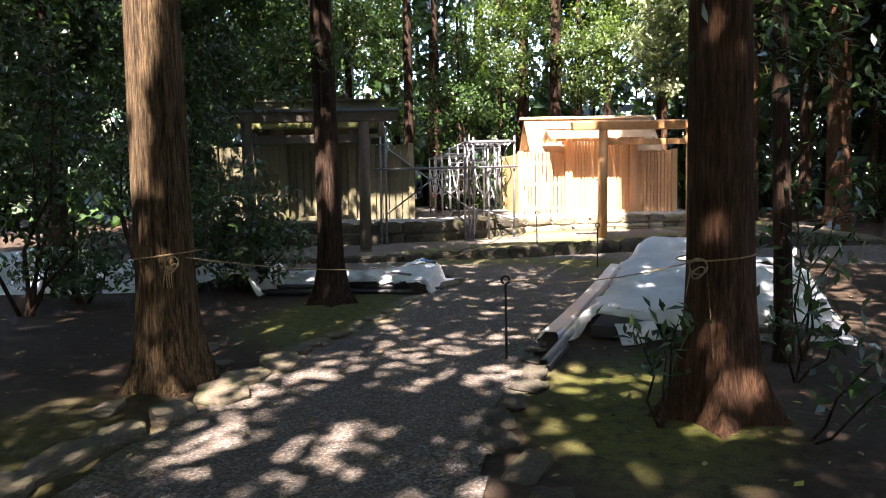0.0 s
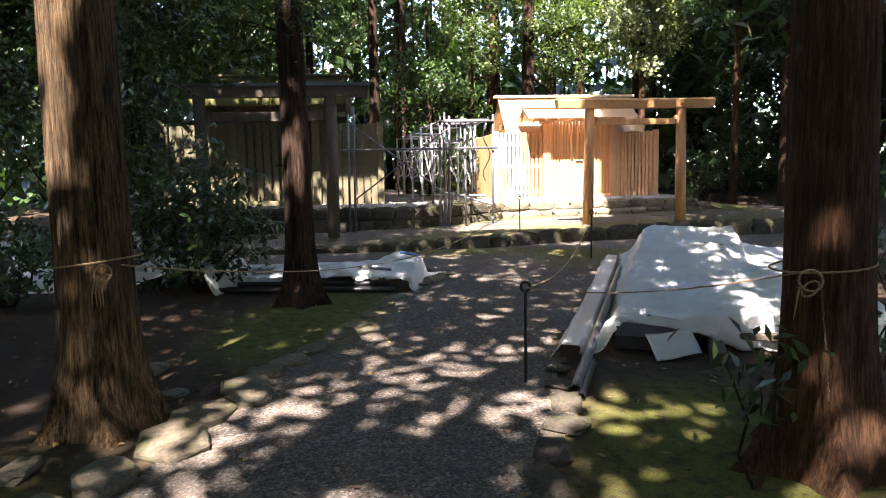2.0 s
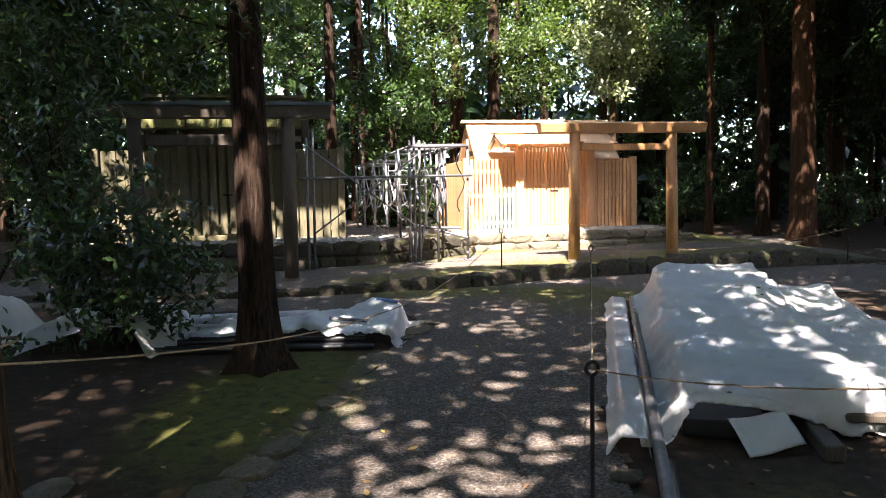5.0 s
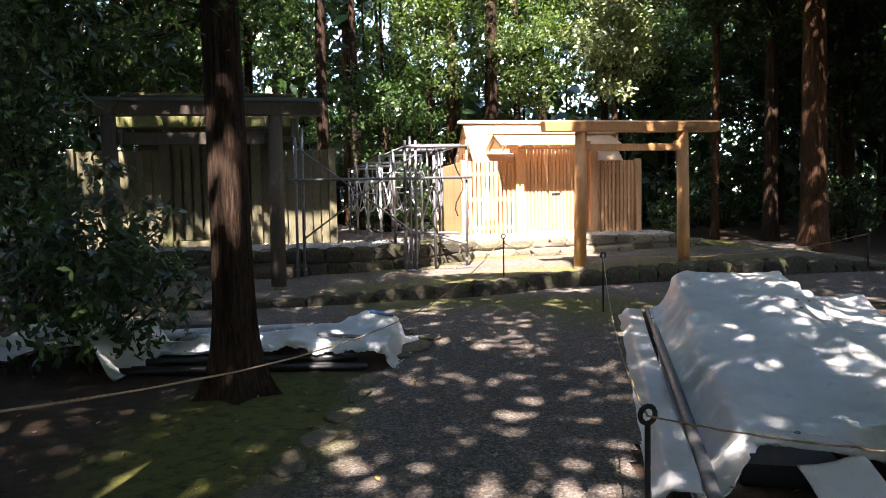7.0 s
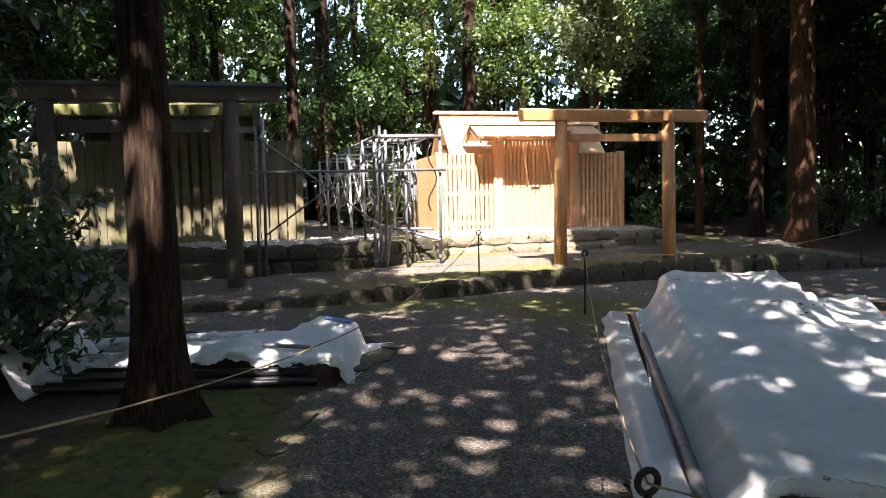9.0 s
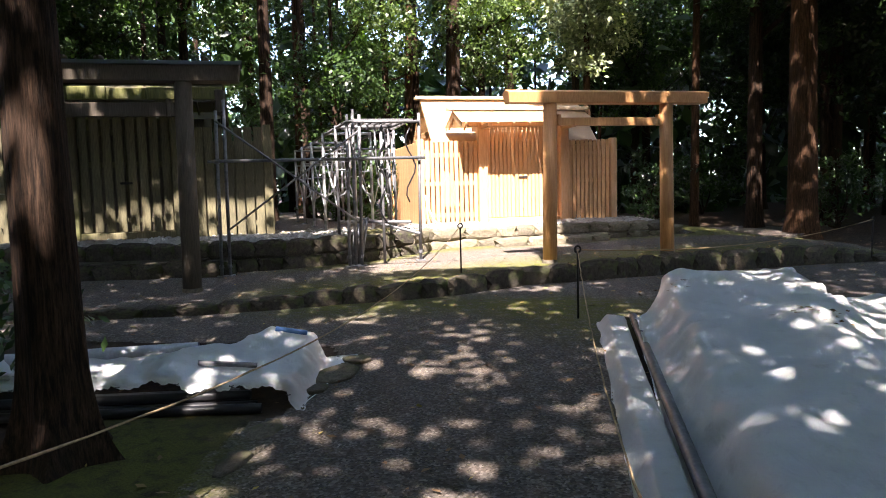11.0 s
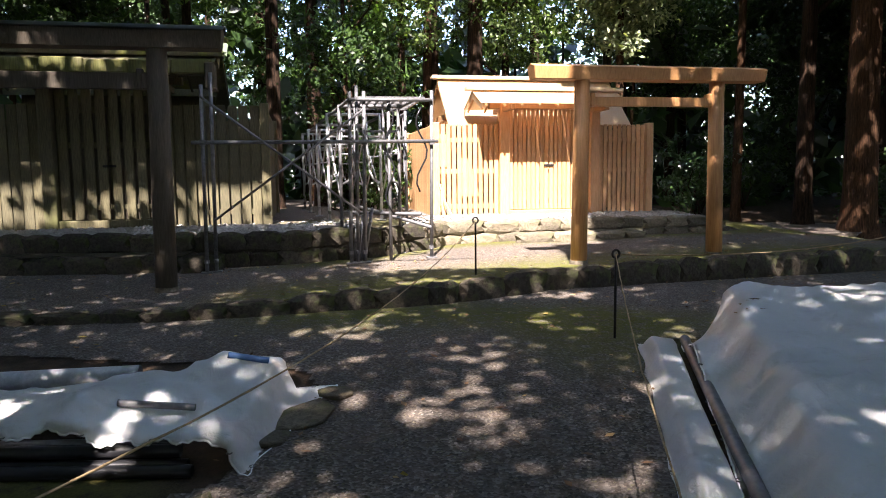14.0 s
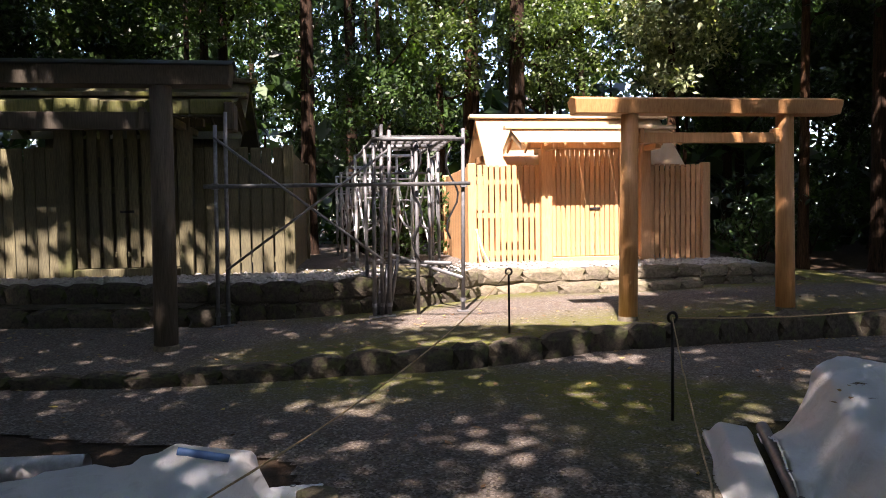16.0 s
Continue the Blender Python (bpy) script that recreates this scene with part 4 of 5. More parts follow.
stone_row("edge_stone", RIGHT_EDGE, [0.36, 0.38, 0.36, 0.34, 0.36, 0.36, 0.34, 0.3, 0.3], RNG, "low mossy stone edging the gravel path", 0.8, 0.36, "path edging stones", WALLSTONES)
stone_row("flat_stone", [(-0.62, 7.28), (-0.50, 7.72), (-0.72, 6.95)], [0.42, 0.34, 0.3], RNG, "flat grey stone lying beside the tarpaulin", 0.3, 0.3, "", SLABS)
stone_row("forest_stone", [(-2.35, 2.9), (-2.05, 1.05), (-1.85, 2.35)], [0.34, 0.26, 0.2], RNG, "mossy stone half buried in leaf litter", 0.4, 0.5)


def masonry(name, line, x0, x1, z_lo, z_hi, courses, w, seed, label, proud=0.0, kinds=None):
    """A stone face along a line: courses of irregular blocks, each a part."""
    rng = random.Random(seed)
    g = root(name, Matrix(), label, "stone wall", kind="structure")
    for c in range(courses):
        x = x0 - rng.uniform(0, w)
        while x < x1:
            ww = w * rng.uniform(0.7, 1.4)
            xm = x + ww / 2
            y, y2 = line_y(line, xm), line_y(line, xm + 0.05)
            lo, hi = z_lo(xm), z_hi(xm)
            h = (hi - lo) / courses
            z = lo + (c + 0.5) * h
            turn = math.degrees(math.atan2(y2 - y, 0.05))
            m = pose(xm, y - proud + rng.uniform(-0.02, 0.02), z + rng.uniform(-0.01, 0.01), rng.uniform(-4, 4), rng.uniform(-3, 3), turn)
            share("stone", rng.choice(kinds or WALLSTONES), g, m @ Matrix.Diagonal((ww * 1.24, 0.30, h * 2.15, 1)))
            x += ww * math.cos(radians(turn))
    return g


masonry("kerb", KERB, -8.3, 9.0, lambda x: ground_z(x, 10) - 0.05, lambda x: terrace_z(x, line_y(KERB, x) + 0.05) + 0.015, 1, 0.48, 5, "long dark stone kerb of the low terrace")
masonry("retaining_wall", WALL, -8.3, -0.35, lambda x: terrace_z(x, line_y(WALL, x)) - 0.06, lambda x: upper_z(x, line_y(WALL, x)) + 0.02, 2, 0.42, 6, "mossy dry stone wall below the shrines")
masonry("retaining_wall", WALL, -0.1, 5.0, lambda x: terrace_z(x, line_y(WALL, x)) - 0.06, lambda x: upper_z(x, line_y(WALL, x)) + 0.02, 2, 0.5, 9, "tan dry stone wall below the new shrine", 0.0, STONES)
STEP = [(x, y - 0.42) for x, y in WALL]
masonry("stone_step", STEP, -8.0, -3.5, lambda x: terrace_z(x, line_y(STEP, x)) - 0.05, lambda x: 0.46, 1, 0.5, 7, "low stone step before the old shrine")
masonry("stone_step", STEP, 1.4, 3.4, lambda x: terrace_z(x, line_y(STEP, x)) - 0.05, lambda x: 0.52, 1, 0.45, 8, "low stone step before the new shrine", 0.0, STONES)
for x0, x1 in ((-8.0, -3.5), (1.4, 3.4)):
    bm = bmesh.new()
    xs = np.linspace(x0, x1, 12)
    a = [bm.verts.new((float(x), line_y(STEP, float(x)) - 0.06, 0.47)) for x in xs]
    b = [bm.verts.new((float(x), line_y(STEP, float(x)) + 0.40, 0.49)) for x in xs]
    for k in range(11):
        bm.faces.new((a[k], a[k + 1], b[k + 1], b[k]))
    bmesh.ops.solidify(bm, geom=list(bm.faces), thickness=0.2)
    tagged(part("step_top", bm, M_STONE), "flat stone step before the shrine fence", "step", kind="structure")


def scatter(name, n, place, size, material, label, category, seed, flat=0.6):
    """Countless small stones in one mesh."""
    rng = np.random.default_rng(seed)
    base = np.array([(1, 0, 0), (-0.5, 0.87, 0), (-0.5, -0.87, 0), (0.1, 0.1, 0.75), (-0.2, -0.1, -0.75), (0.45, 0.7, 0.3)])
    tri = np.array([(0, 5, 3), (5, 1, 3), (1, 2, 3), (2, 0, 3), (5, 0, 4), (1, 5, 4), (2, 1, 4), (0, 2, 4)])
    vs, fs = [], []
    made = 0
    while made < n:
        p = place(rng)
        if p is None:
            continue
        s = rng.uniform(*size)
        a = rng.uniform(0, 6.28)
        c, d = math.cos(a), math.sin(a)
        q = base * (1 + rng.uniform(-0.3, 0.3, base.shape)) * (s, s * rng.uniform(0.6, 1), s * flat)
        q = np.stack((q[:, 0] * c - q[:, 1] * d, q[:, 0] * d + q[:, 1] * c, q[:, 2]), 1) + p
        fs.extend((tri + len(vs)).tolist())
        vs.extend(q.tolist())
        made += 1
    me = bpy.data.meshes.new(name)
    me.from_pydata(vs, [], fs)
    me.materials.append(material)
    return tagged(new(name, me), label, category, kind="stuff")


def beside_fence(rng):
    if rng.random() < 0.62:
        x = rng.uniform(-8.2, -1.2)
    else:
        x = rng.uniform(-0.6, 5.0)
    y = line_y(WALL, x) + 0.08 + abs(rng.normal(0, 0.75))
    return (x, y, upper_z(x, y) + 0.008)


def on_gravel(rng):
    x, y = rng.uniform(-2, 2.2), -3 + 13 * rng.random() ** 1.2
    return (x, y, path_z(x, y) + 0.002) if on_path(x, y) else None


def on_terrace(rng):
    x = rng.uniform(-7, 6)
    y = line_y(KERB, x) + rng.uniform(0.15, 3.2)
    return (x, y, terrace_z(x, y) + 0.003) if y < line_y(WALL, x) else None


scatter("fence_gravel", 5500, beside_fence, (0.022, 0.06), M_PEBBLE, "pale rounded gravel at the fence foot", "gravel", 1)
scatter("path_pebbles", 14000, on_gravel, (0.004, 0.014), M_STONE, "small pale pebbles on the gravel path", "gravel", 2)
scatter("terrace_pebbles", 1500, on_terrace, (0.006, 0.018), M_STONE, "small pale pebbles on the terrace", "gravel", 3)

# ---- leaves ----


def leaves(name, centres, normals, size, slim, material, rng, droop=0.3, parent=None, label=""):
    """Many small folded leaves in one mesh."""
    n = len(centres)
    a = rng.normal(0, 1, (n, 3))
    a[:, 2] -= droop
    a /= np.linalg.norm(a, axis=1, keepdims=True)
    nn = normals + rng.normal(0, 0.45, (n, 3))
    s = np.cross(a, nn)
    s /= np.linalg.norm(s, axis=1, keepdims=True) + 1e-9
    up = np.cross(s, a)
    ln = (size * rng.uniform(0.65, 1.3, (n, 1)))
    w = ln * slim
    v = np.empty((n, 4, 3))
    v[:, 0] = centres - a * ln * 0.5
    v[:, 1] = centres + s * w * 0.5 + up * w * 0.12
    v[:, 2] = centres + a * ln * 0.5 - up * ln * 0.08
    v[:, 3] = centres - s * w * 0.5 + up * w * 0.12
    me = bpy.data.meshes.new(name)
    me.vertices.add(n * 4)
    me.vertices.foreach_set("co", v.reshape(-1))
    me.loops.add(n * 4)
    me.loops.foreach_set("vertex_index", np.arange(n * 4))
    me.polygons.add(n)
    me.polygons.foreach_set("loop_start", np.arange(0, n * 4, 4))
    me.update(calc_edges=True)
    me.materials.append(material)
    return me


def clumps(rng, n, centre, radii, per, spread, shell=0.5):
    """Leaf places in uneven clumps inside an ellipsoid, thicker outside."""
    d = rng.normal(0, 1, (n, 3))
    d /= np.linalg.norm(d, axis=1, keepdims=True)
    r = shell + (1 - shell) * rng.random((n, 1)) ** 0.7
    bump = np.array([0.75 + 0.5 * noise.noise(Vector(q) * 2.1 + Vector((centre[0], centre[1], 3))) for q in d])[:, None]
    c = np.array(centre) + d * r * bump * np.array(radii) * 1.15
    p = np.repeat(c, per, 0) + rng.normal(0, 1, (n * per, 3)) * np.array(spread)
    out = np.repeat(d, per, 0) * 0.6 + np.array((0, -0.2, 0.8))
    return p, out, c


LITTER_RNG = np.random.default_rng(17)


def litter(n, x0, x1, y0, y1, avoid_path, share_path):
    p = np.stack((LITTER_RNG.uniform(x0, x1, n), LITTER_RNG.uniform(y0, y1, n)), 1)
    keep = [on_path(x, y) is False or LITTER_RNG.random() < share_path for x, y in p]
    p = p[np.array(keep)]
    z = np.array([(terrace_z(x, y) if y > line_y(KERB, x) and x < 8 else ground_z(x, y) + (0.018 if on_path(x, y) else 0.0)) + 0.012 for x, y in p])
    c = np.column_stack((p, z))
    me = leaves("fallen_leaves", c, np.tile((0, 0, 1.0), (len(c), 1)), 0.075, 0.5, M_LITTER, LITTER_RNG, 0.0)
    co = np.empty(len(c) * 12)
    me.vertices.foreach_get("co", co)
    co = co.reshape(-1, 4, 3)
    co[:, :, 2] = c[:, None, 2] + (co[:, :, 2] - c[:, None, 2]) * 0.25
    me.vertices.foreach_set("co", co.reshape(-1))
    return tagged(new("fallen_leaves", me), "scattered dry brown leaves on the forest floor", "leaves", kind="stuff")


litter(15000, -6, 6.5, -3, 9.5, True, 0.05)
litter(3000, 3.5, 13, 8, 17, True, 0.3)
litter(900, -7, 6, 9.5, 13.5, True, 0.6)

# ---- trees ----


def trunk_bm(h, r0, r1, lean, flare, sides=28, step=0.22, rough=0.04, seed=0):
    """A tapered, ribbed trunk with root flare."""
    bm = bmesh.new()
    n = max(4, int(h / step))
    rings = []
    for j in range(n + 1):
        f = j / n
        z = h * f ** 1.25
        r = r0 + (r1 - r0) * z / h + flare * math.exp(-z / 0.28)
        ring = []
        for k in range(sides):
            a = 2 * math.pi * k / sides
            root_wave = 1 + (0.30 * flare / max(r0, 0.05)) * math.exp(-z / 0.40) * (1.6 - 2.6 * abs(math.sin(a * 2.5 + seed)) ** 0.7) + rough * noise.noise(Vector((math.cos(a) * 3.2, math.sin(a) * 3.2, z * 0.5 + seed)))
            if sides > 30:
                root_wave += 0.035 * (0.3 - abs(noise.noise(Vector((math.cos(a) * 11, math.sin(a) * 11, z * 0.55 + seed))))) + 0.02 * (0.3 - abs(noise.noise(Vector((math.cos(a) * 24, math.sin(a) * 24, z * 0.8 + seed)))))
            root_wave += rough * 0.7 * noise.noise(Vector((math.cos(a) * 9, math.sin(a) * 9, z * 0.25 + seed)))
            ring.append(bm.verts.new((lean[0] * z + r * root_wave * math.cos(a), lean[1] * z + r * root_wave * math.sin(a), z - 0.12)))
        rings.append(ring)
    for a, b in zip(rings, rings[1:]):
        for k in range(sides):
            bm.faces.new((a[k], a[(k + 1) % sides], b[(k + 1) % sides], b[k]))
    bm.faces.new(rings[-1])
    return bm


def limb_bm(start, end, r, rng):
    a, b = Vector(start), Vector(end)
    pts = [a.lerp(b, f) + Vector((rng.uniform(-1, 1), rng.uniform(-1, 1), rng.uniform(-0.3, 0.8))) * 0.10 * (b - a).length * math.sin(f * 3.14) for f in (0, 0.25, 0.5, 0.75, 1)]
    return rod(pts, [r, r * 0.8, r * 0.6, r * 0.4, r * 0.15], 7)


def tree(name, x, y, z, h, r0, r1, lean, flare, bark, label, limbs, seed, sides=28, step=0.22):
    t = root(name, pose(x, y, z), label, "tree")
    part("trunk", trunk_bm(h, r0, r1, lean, flare, sides, step, 0.05, seed), bark, t, smooth=True)
    rng = random.Random(seed)
    for a, b, r in limbs:
        part("limb", limb_bm(a, b, r, rng), bark, t, smooth=True)
    return t


def canopy_limbs(h, rng, n=6):
    out = []
    for k in range(n):
        a, zz = rng.uniform(0, 6.28), h * rng.uniform(0.6, 0.95)
        out.append(((0, 0, zz), (2.6 * math.cos(a), 2.6 * math.sin(a), zz + rng.uniform(0.3, 1.6)), 0.06))
    return out


def sunlit(x, y):
    """How open the added leaf roof is cut above a spot, along the sun's way."""
    old = y - (14.77 + (x + 2.91) * 0.231)                   # metres behind the old fence
    if -0.75 < x < 2.72 and 14.9 < y < 22:
        return 1.0
    if -0.8 < x < 1.9 and 12.3 < y < 15:
        return 1.0
    if -2.0 < x < -0.3 and 14.6 < y < 17.0:
        return 0.8
    if abs(x + 1.95 - 0.05 * (y - 2.65)) < 0.20 and 2.65 + 1.1 * max(0.0, x + 1.9) / 0.2 < y < 4.3:
        return 0.93
    if -4 < x < -2.4 and 11.2 < y < 13.4:
        return 0.03
    if -2.7 < x < -0.5 and 6.4 < y < 8.7:
        return 0.30
    if x < -1.6 and y < 6 or x < -1.0 and 2.6 < y < 8.6:
        return 0.015
    if -1.6 < x < -1.15 and y < 1.2:
        return 0.07
    if -1.5 < x < 1.0 and -1.2 < y < 4.4:
        return 0.34
    if 1.9 < x < 2.6 and 0.9 < y < 1.75:
        return 0.42
    if 1.88 < x < 2.6 and 1.75 <= y < 4.6:
        return 0.03
    if 1.0 <= x < 3.0 and -0.6 < y < 3.0:
        return 0.17
    if 3.0 <= x < 9 and 3.5 < y < 11:
        return 0.33
    if 0.9 < x < 4.7 and 3.6 < y < 9.9:
        return 0.12
    if -1.8 < x < 1.9 and 11.2 < y < 14.2:
        return 0.35
    if -9 < x < -2.3 and 0.45 < old < 1.02:
        return 0.8
    if -7.4 < x < -3.5 and 1.3 < old < 2.3:
        return 0.62
    if x < -7.3 and 1.0 < old < 2.0:
        return 0.5
    if -9 < x < 5 and y > (20.6 if x < -2 else 19.6 if x < 2.6 else 21.6):
        return 0.3 if x < -4 else 0.75 if noise.noise((x * 0.55, y * 0.4, 21.0)) > -0.12 else 0.15
    if x >= 5 and y > 16:
        return 0.16
    if -1.3 < x < 2.2 and 4.4 < y < 10:
        return 0.22
    if -7 < x < 5 and 4.4 < y < 13:
        return 0.12
    return 0.02


def gap_noise(x, y):
    return noise.noise((x * 7.6, y * 6.6, 0.0)) + 0.7 * noise.noise((x * 1.3, y * 1.1, 7.0)) + 0.35 * noise.noise((x * 16, y * 13, 3.0))


GAP_SAMPLES = np.sort([gap_noise(random.Random(k).uniform(-40, 40), random.Random(k + 9999).uniform(-40, 40)) for k in range(3000)])


def light_falls(x, y):
    """Whether a gap is cut for the sun to this spot of ground."""
    f = sunlit(x, y)
    return f >= 1.0 or gap_noise(x, y) > GAP_SAMPLES[int(min(2999, 3000 * (1 - f)))]


NEAR = [("cedar_tree", -2.0, 1.77, 0.235, 0.19, (0.005, 0.0), 0.19, M_BARK, "tall cedar with peeling brown bark and rope"),
        ("cedar_tree", -2.0, 5.77, 0.17, 0.145, (-0.010, 0.0), 0.18, M_BARKDARK, "slim dark cedar trunk standing in moss"),
        ("cedar_tree", 2.22, 1.5, 0.215, 0.19, (-0.01, 0.0), 0.24, M_BARKRED, "thick dark tree with spreading roots and rope")]
# added trees, nearly all out of view, that carry the shading leaf roof
BEHIND = [(-4.2, -3.6), (4.6, -2.4), (-7.5, 1.2), (7.0, 2.6), (-1.0, -7.5), (3.2, -8.0), (8.5, -6.5), (-8.2, -7.0), (6.6, 6.9), (-9.0, 6.0), (-5.4, -11.5), (1.0, -12.5), (7.0, -12.0), (-10.5, 11.0), (9.8, 10.5), (11.5, 1.5), (-12.0, -2.0)]
crowns = []
for k, (nm, x, y, r0, r1, lean, flare, bark, label) in enumerate(NEAR):
    rr = random.Random(40 + k)
    crowns.append((tree(nm, x, y, ground_z(x, y), 13.5, r0, r1 * 0.55, lean, flare, bark, label, canopy_limbs(13.5, rr), 40 + k, 88, 0.10), x, y))
for k, (x, y) in enumerate(BEHIND):
    rr = random.Random(60 + k)
    crowns.append((tree("cedar_tree", x, y, ground_z(x, y), 13 + rr.random() * 2, 0.2 + 0.06 * rr.random(), 0.09, (rr.uniform(-0.01, 0.01), 0), 0.1, M_BARKDARK, "tall dark forest tree, mostly out of view, added for shade", canopy_limbs(13, rr), 60 + k, 16, 0.5), x, y))

# unseen high leaf roof added: clumps over the whole grove, each on nearest tree
rng = np.random.default_rng(5)
N = 7200
cc = np.column_stack((rng.uniform(-14, 14, N), rng.uniform(-20, 18, N), rng.uniform(8.2, 14.0, N)))
which = np.argmin((cc[:, None, 0] - np.array([c[1] for c in crowns])) ** 2 + (cc[:, None, 1] - np.array([c[2] for c in crowns])) ** 2, axis=1)
for k, (t, x, y) in enumerate(crowns):
    own = cc[which == k]
    per = 80
    p = np.repeat(own, per, 0) + rng.normal(0, 0.6, (len(own) * per, 3))
    # leaves are dropped wherever sunlit() wants sun on the scene
    ok = np.array([not light_falls(q[0] - SUN_X * DROP * q[2], q[1] - SUN_Y * DROP * q[2]) for q in p], bool)
    p = p[ok] - np.array((x, y, ground_z(x, y)))
    if len(p):
        me = leaves("crown", p, np.tile((0.0, -0.5, 1.0), (len(p), 1)), 0.185, 0.68, M_LEAF, rng)
        share("crown", me, t, Matrix())

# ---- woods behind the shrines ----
# pattern 1 takes the lighter leaf colour, for trees shown in sun
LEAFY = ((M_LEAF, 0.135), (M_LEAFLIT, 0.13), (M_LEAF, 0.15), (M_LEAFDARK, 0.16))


def crown_of(k, radii, z, seed, size=None, mat=None, dense=1.0):
    """An uneven crown of clumps with gaps between them."""
    m, s = LEAFY[k]
    r = np.random.default_rng(seed)
    n = int(dense * 30 * (radii[0] * radii[1] * radii[2]) ** 0.62)
    p, out, _ = clumps(r, n, (0, 0, z), radii, 95, (0.25, 0.25, 0.15), 0.25)
    ok = p[:, 2] > 0.15
    return leaves("crown", p[ok], out[ok], size or s, 0.5, mat or m, r)


BACK = [  # x, y, trunk radius, height, crown middle, crown radii, pattern, bark
    (0.68, 22.0, 0.25, 15, 12.5, (2.6, 2.4, 3.2), 0, M_BARKDARK), (-4.3, 20.5, 0.2, 15, 11.5, (2.4, 2.4, 3.0), 0, M_BARKDARK), (-3.4, 21.6, 0.15, 14, 11.8, (2.0, 2.0, 3.0), 2, M_BARKDARK),
    (8.6, 17.8, 0.34, 16, 10.6, (2.8, 2.6, 4.0), 3, M_BARKRED), (6.9, 20.0, 0.12, 12, 8.4, (2.2, 2.2, 3.6), 3, M_BARKRED), (8.2, 19.4, 0.2, 14, 8.5, (2.4, 2.2, 4.2), 3, M_BARKDARK),
    (-1.1, 21.0, 0.12, 9.5, 5.9, (2.0, 1.7, 2.4), 1, M_BARKDARK), (-2.3, 19.6, 0.09, 6.5, 3.6, (1.5, 1.2, 1.7), 0, M_BARKDARK), (1.6, 22.6, 0.14, 9.0, 5.4, (2.1, 1.7, 2.4), 1, M_BARKDARK),
    (-0.4, 23.5, 0.14, 12.0, 8.9, (2.6, 2.0, 2.6), 1, M_BARKDARK), (4.4, 23.0, 0.15, 11, 7.2, (2.2, 1.8, 3.2), 1, M_BARKDARK), (6.6, 24.5, 0.16, 11, 6.0, (2.4, 1.8, 3.8), 0, M_BARKDARK),
    (-6.6, 21.0, 0.16, 12, 7.4, (2.2, 1.8, 2.8), 1, M_BARKDARK), (-8.8, 19.5, 0.18, 12, 6.6, (2.4, 2.2, 4.4), 2, M_BARKDARK), (-11.2, 18.0, 0.2, 13, 6.6, (2.6, 2.2, 4.6), 3, M_BARKDARK),
    (-13.5, 14.5, 0.2, 13, 6.2, (2.6, 2.4, 4.8), 3, M_BARKDARK), (-11.4, 11.8, 0.16, 11, 5.0, (2.0, 2.0, 4.0), 3, M_BARKDARK), (10.8, 20.5, 0.2, 14, 7.0, (2.6, 2.2, 5.0), 3, M_BARKDARK), (12.6, 17.0, 0.2, 14, 7.0, (2.6, 2.2, 5.0), 3, M_BARKDARK),
    (11.4, 13.6, 0.18, 13, 6.8, (2.2, 2.2, 4.4), 3, M_BARKDARK), (10.2, 23.5, 0.2, 13, 5.6, (2.8, 2.0, 4.8), 3, M_BARKDARK), (13.8, 22.5, 0.2, 14, 6.4, (3.0, 2.2, 5.2), 3, M_BARKDARK), (15.6, 18.5, 0.2, 14, 6.4, (3.0, 2.4, 5.4), 3, M_BARKDARK),
    (2.8, 26.0, 0.2, 15, 9.0, (3.0, 2.0, 3.6), 2, M_BARKDARK), (-2.6, 27.0, 0.2, 15, 4.2, (3.0, 2.0, 2.4), 2, M_BARKDARK), (-6.2, 26.5, 0.2, 15, 6.8, (3.2, 2.0, 5.2), 2, M_BARKDARK), (7.6, 28.0, 0.2, 15, 8.0, (3.4, 2.0, 5.4), 0, M_BARKDARK),
    (-10.4, 25.0, 0.2, 15, 7.0, (3.4, 2.2, 5.4), 3, M_BARKDARK), (-15.0, 21.0, 0.2, 15, 7.0, (3.4, 2.4, 5.6), 3, M_BARKDARK), (12.0, 28.5, 0.2, 15, 7.6, (3.6, 2.2, 5.8), 0, M_BARKDARK), (17.5, 26.0, 0.2, 15, 7.4, (3.8, 2.4, 6.0), 3, M_BARKDARK)]
for k, (x, y, r, h, cm, rad, pat, bark) in enumerate(BACK):
    rr = random.Random(100 + k)
    z = upper_z(x, y) - 0.05 if x < 5 and line_y(WALL, x) < y < 27 and x > -8.5 else ground_z(x, y)
    lab = {0: "broadleaf evergreen tree behind the shrines", 1: "fresh green tree behind the shrines, leaf colour lightened as sunlit", 2: "tall green tree at the wood's edge", 3: "dark evergreen tree in deep shade"}[pat]
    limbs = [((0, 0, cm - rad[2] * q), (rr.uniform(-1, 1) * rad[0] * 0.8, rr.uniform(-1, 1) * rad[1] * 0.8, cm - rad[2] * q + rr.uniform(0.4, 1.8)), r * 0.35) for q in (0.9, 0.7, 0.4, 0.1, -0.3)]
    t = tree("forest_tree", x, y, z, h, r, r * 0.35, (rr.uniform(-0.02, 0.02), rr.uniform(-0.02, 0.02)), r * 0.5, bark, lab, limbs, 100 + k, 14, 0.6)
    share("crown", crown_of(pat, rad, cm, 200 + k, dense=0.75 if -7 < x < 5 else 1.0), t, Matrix())

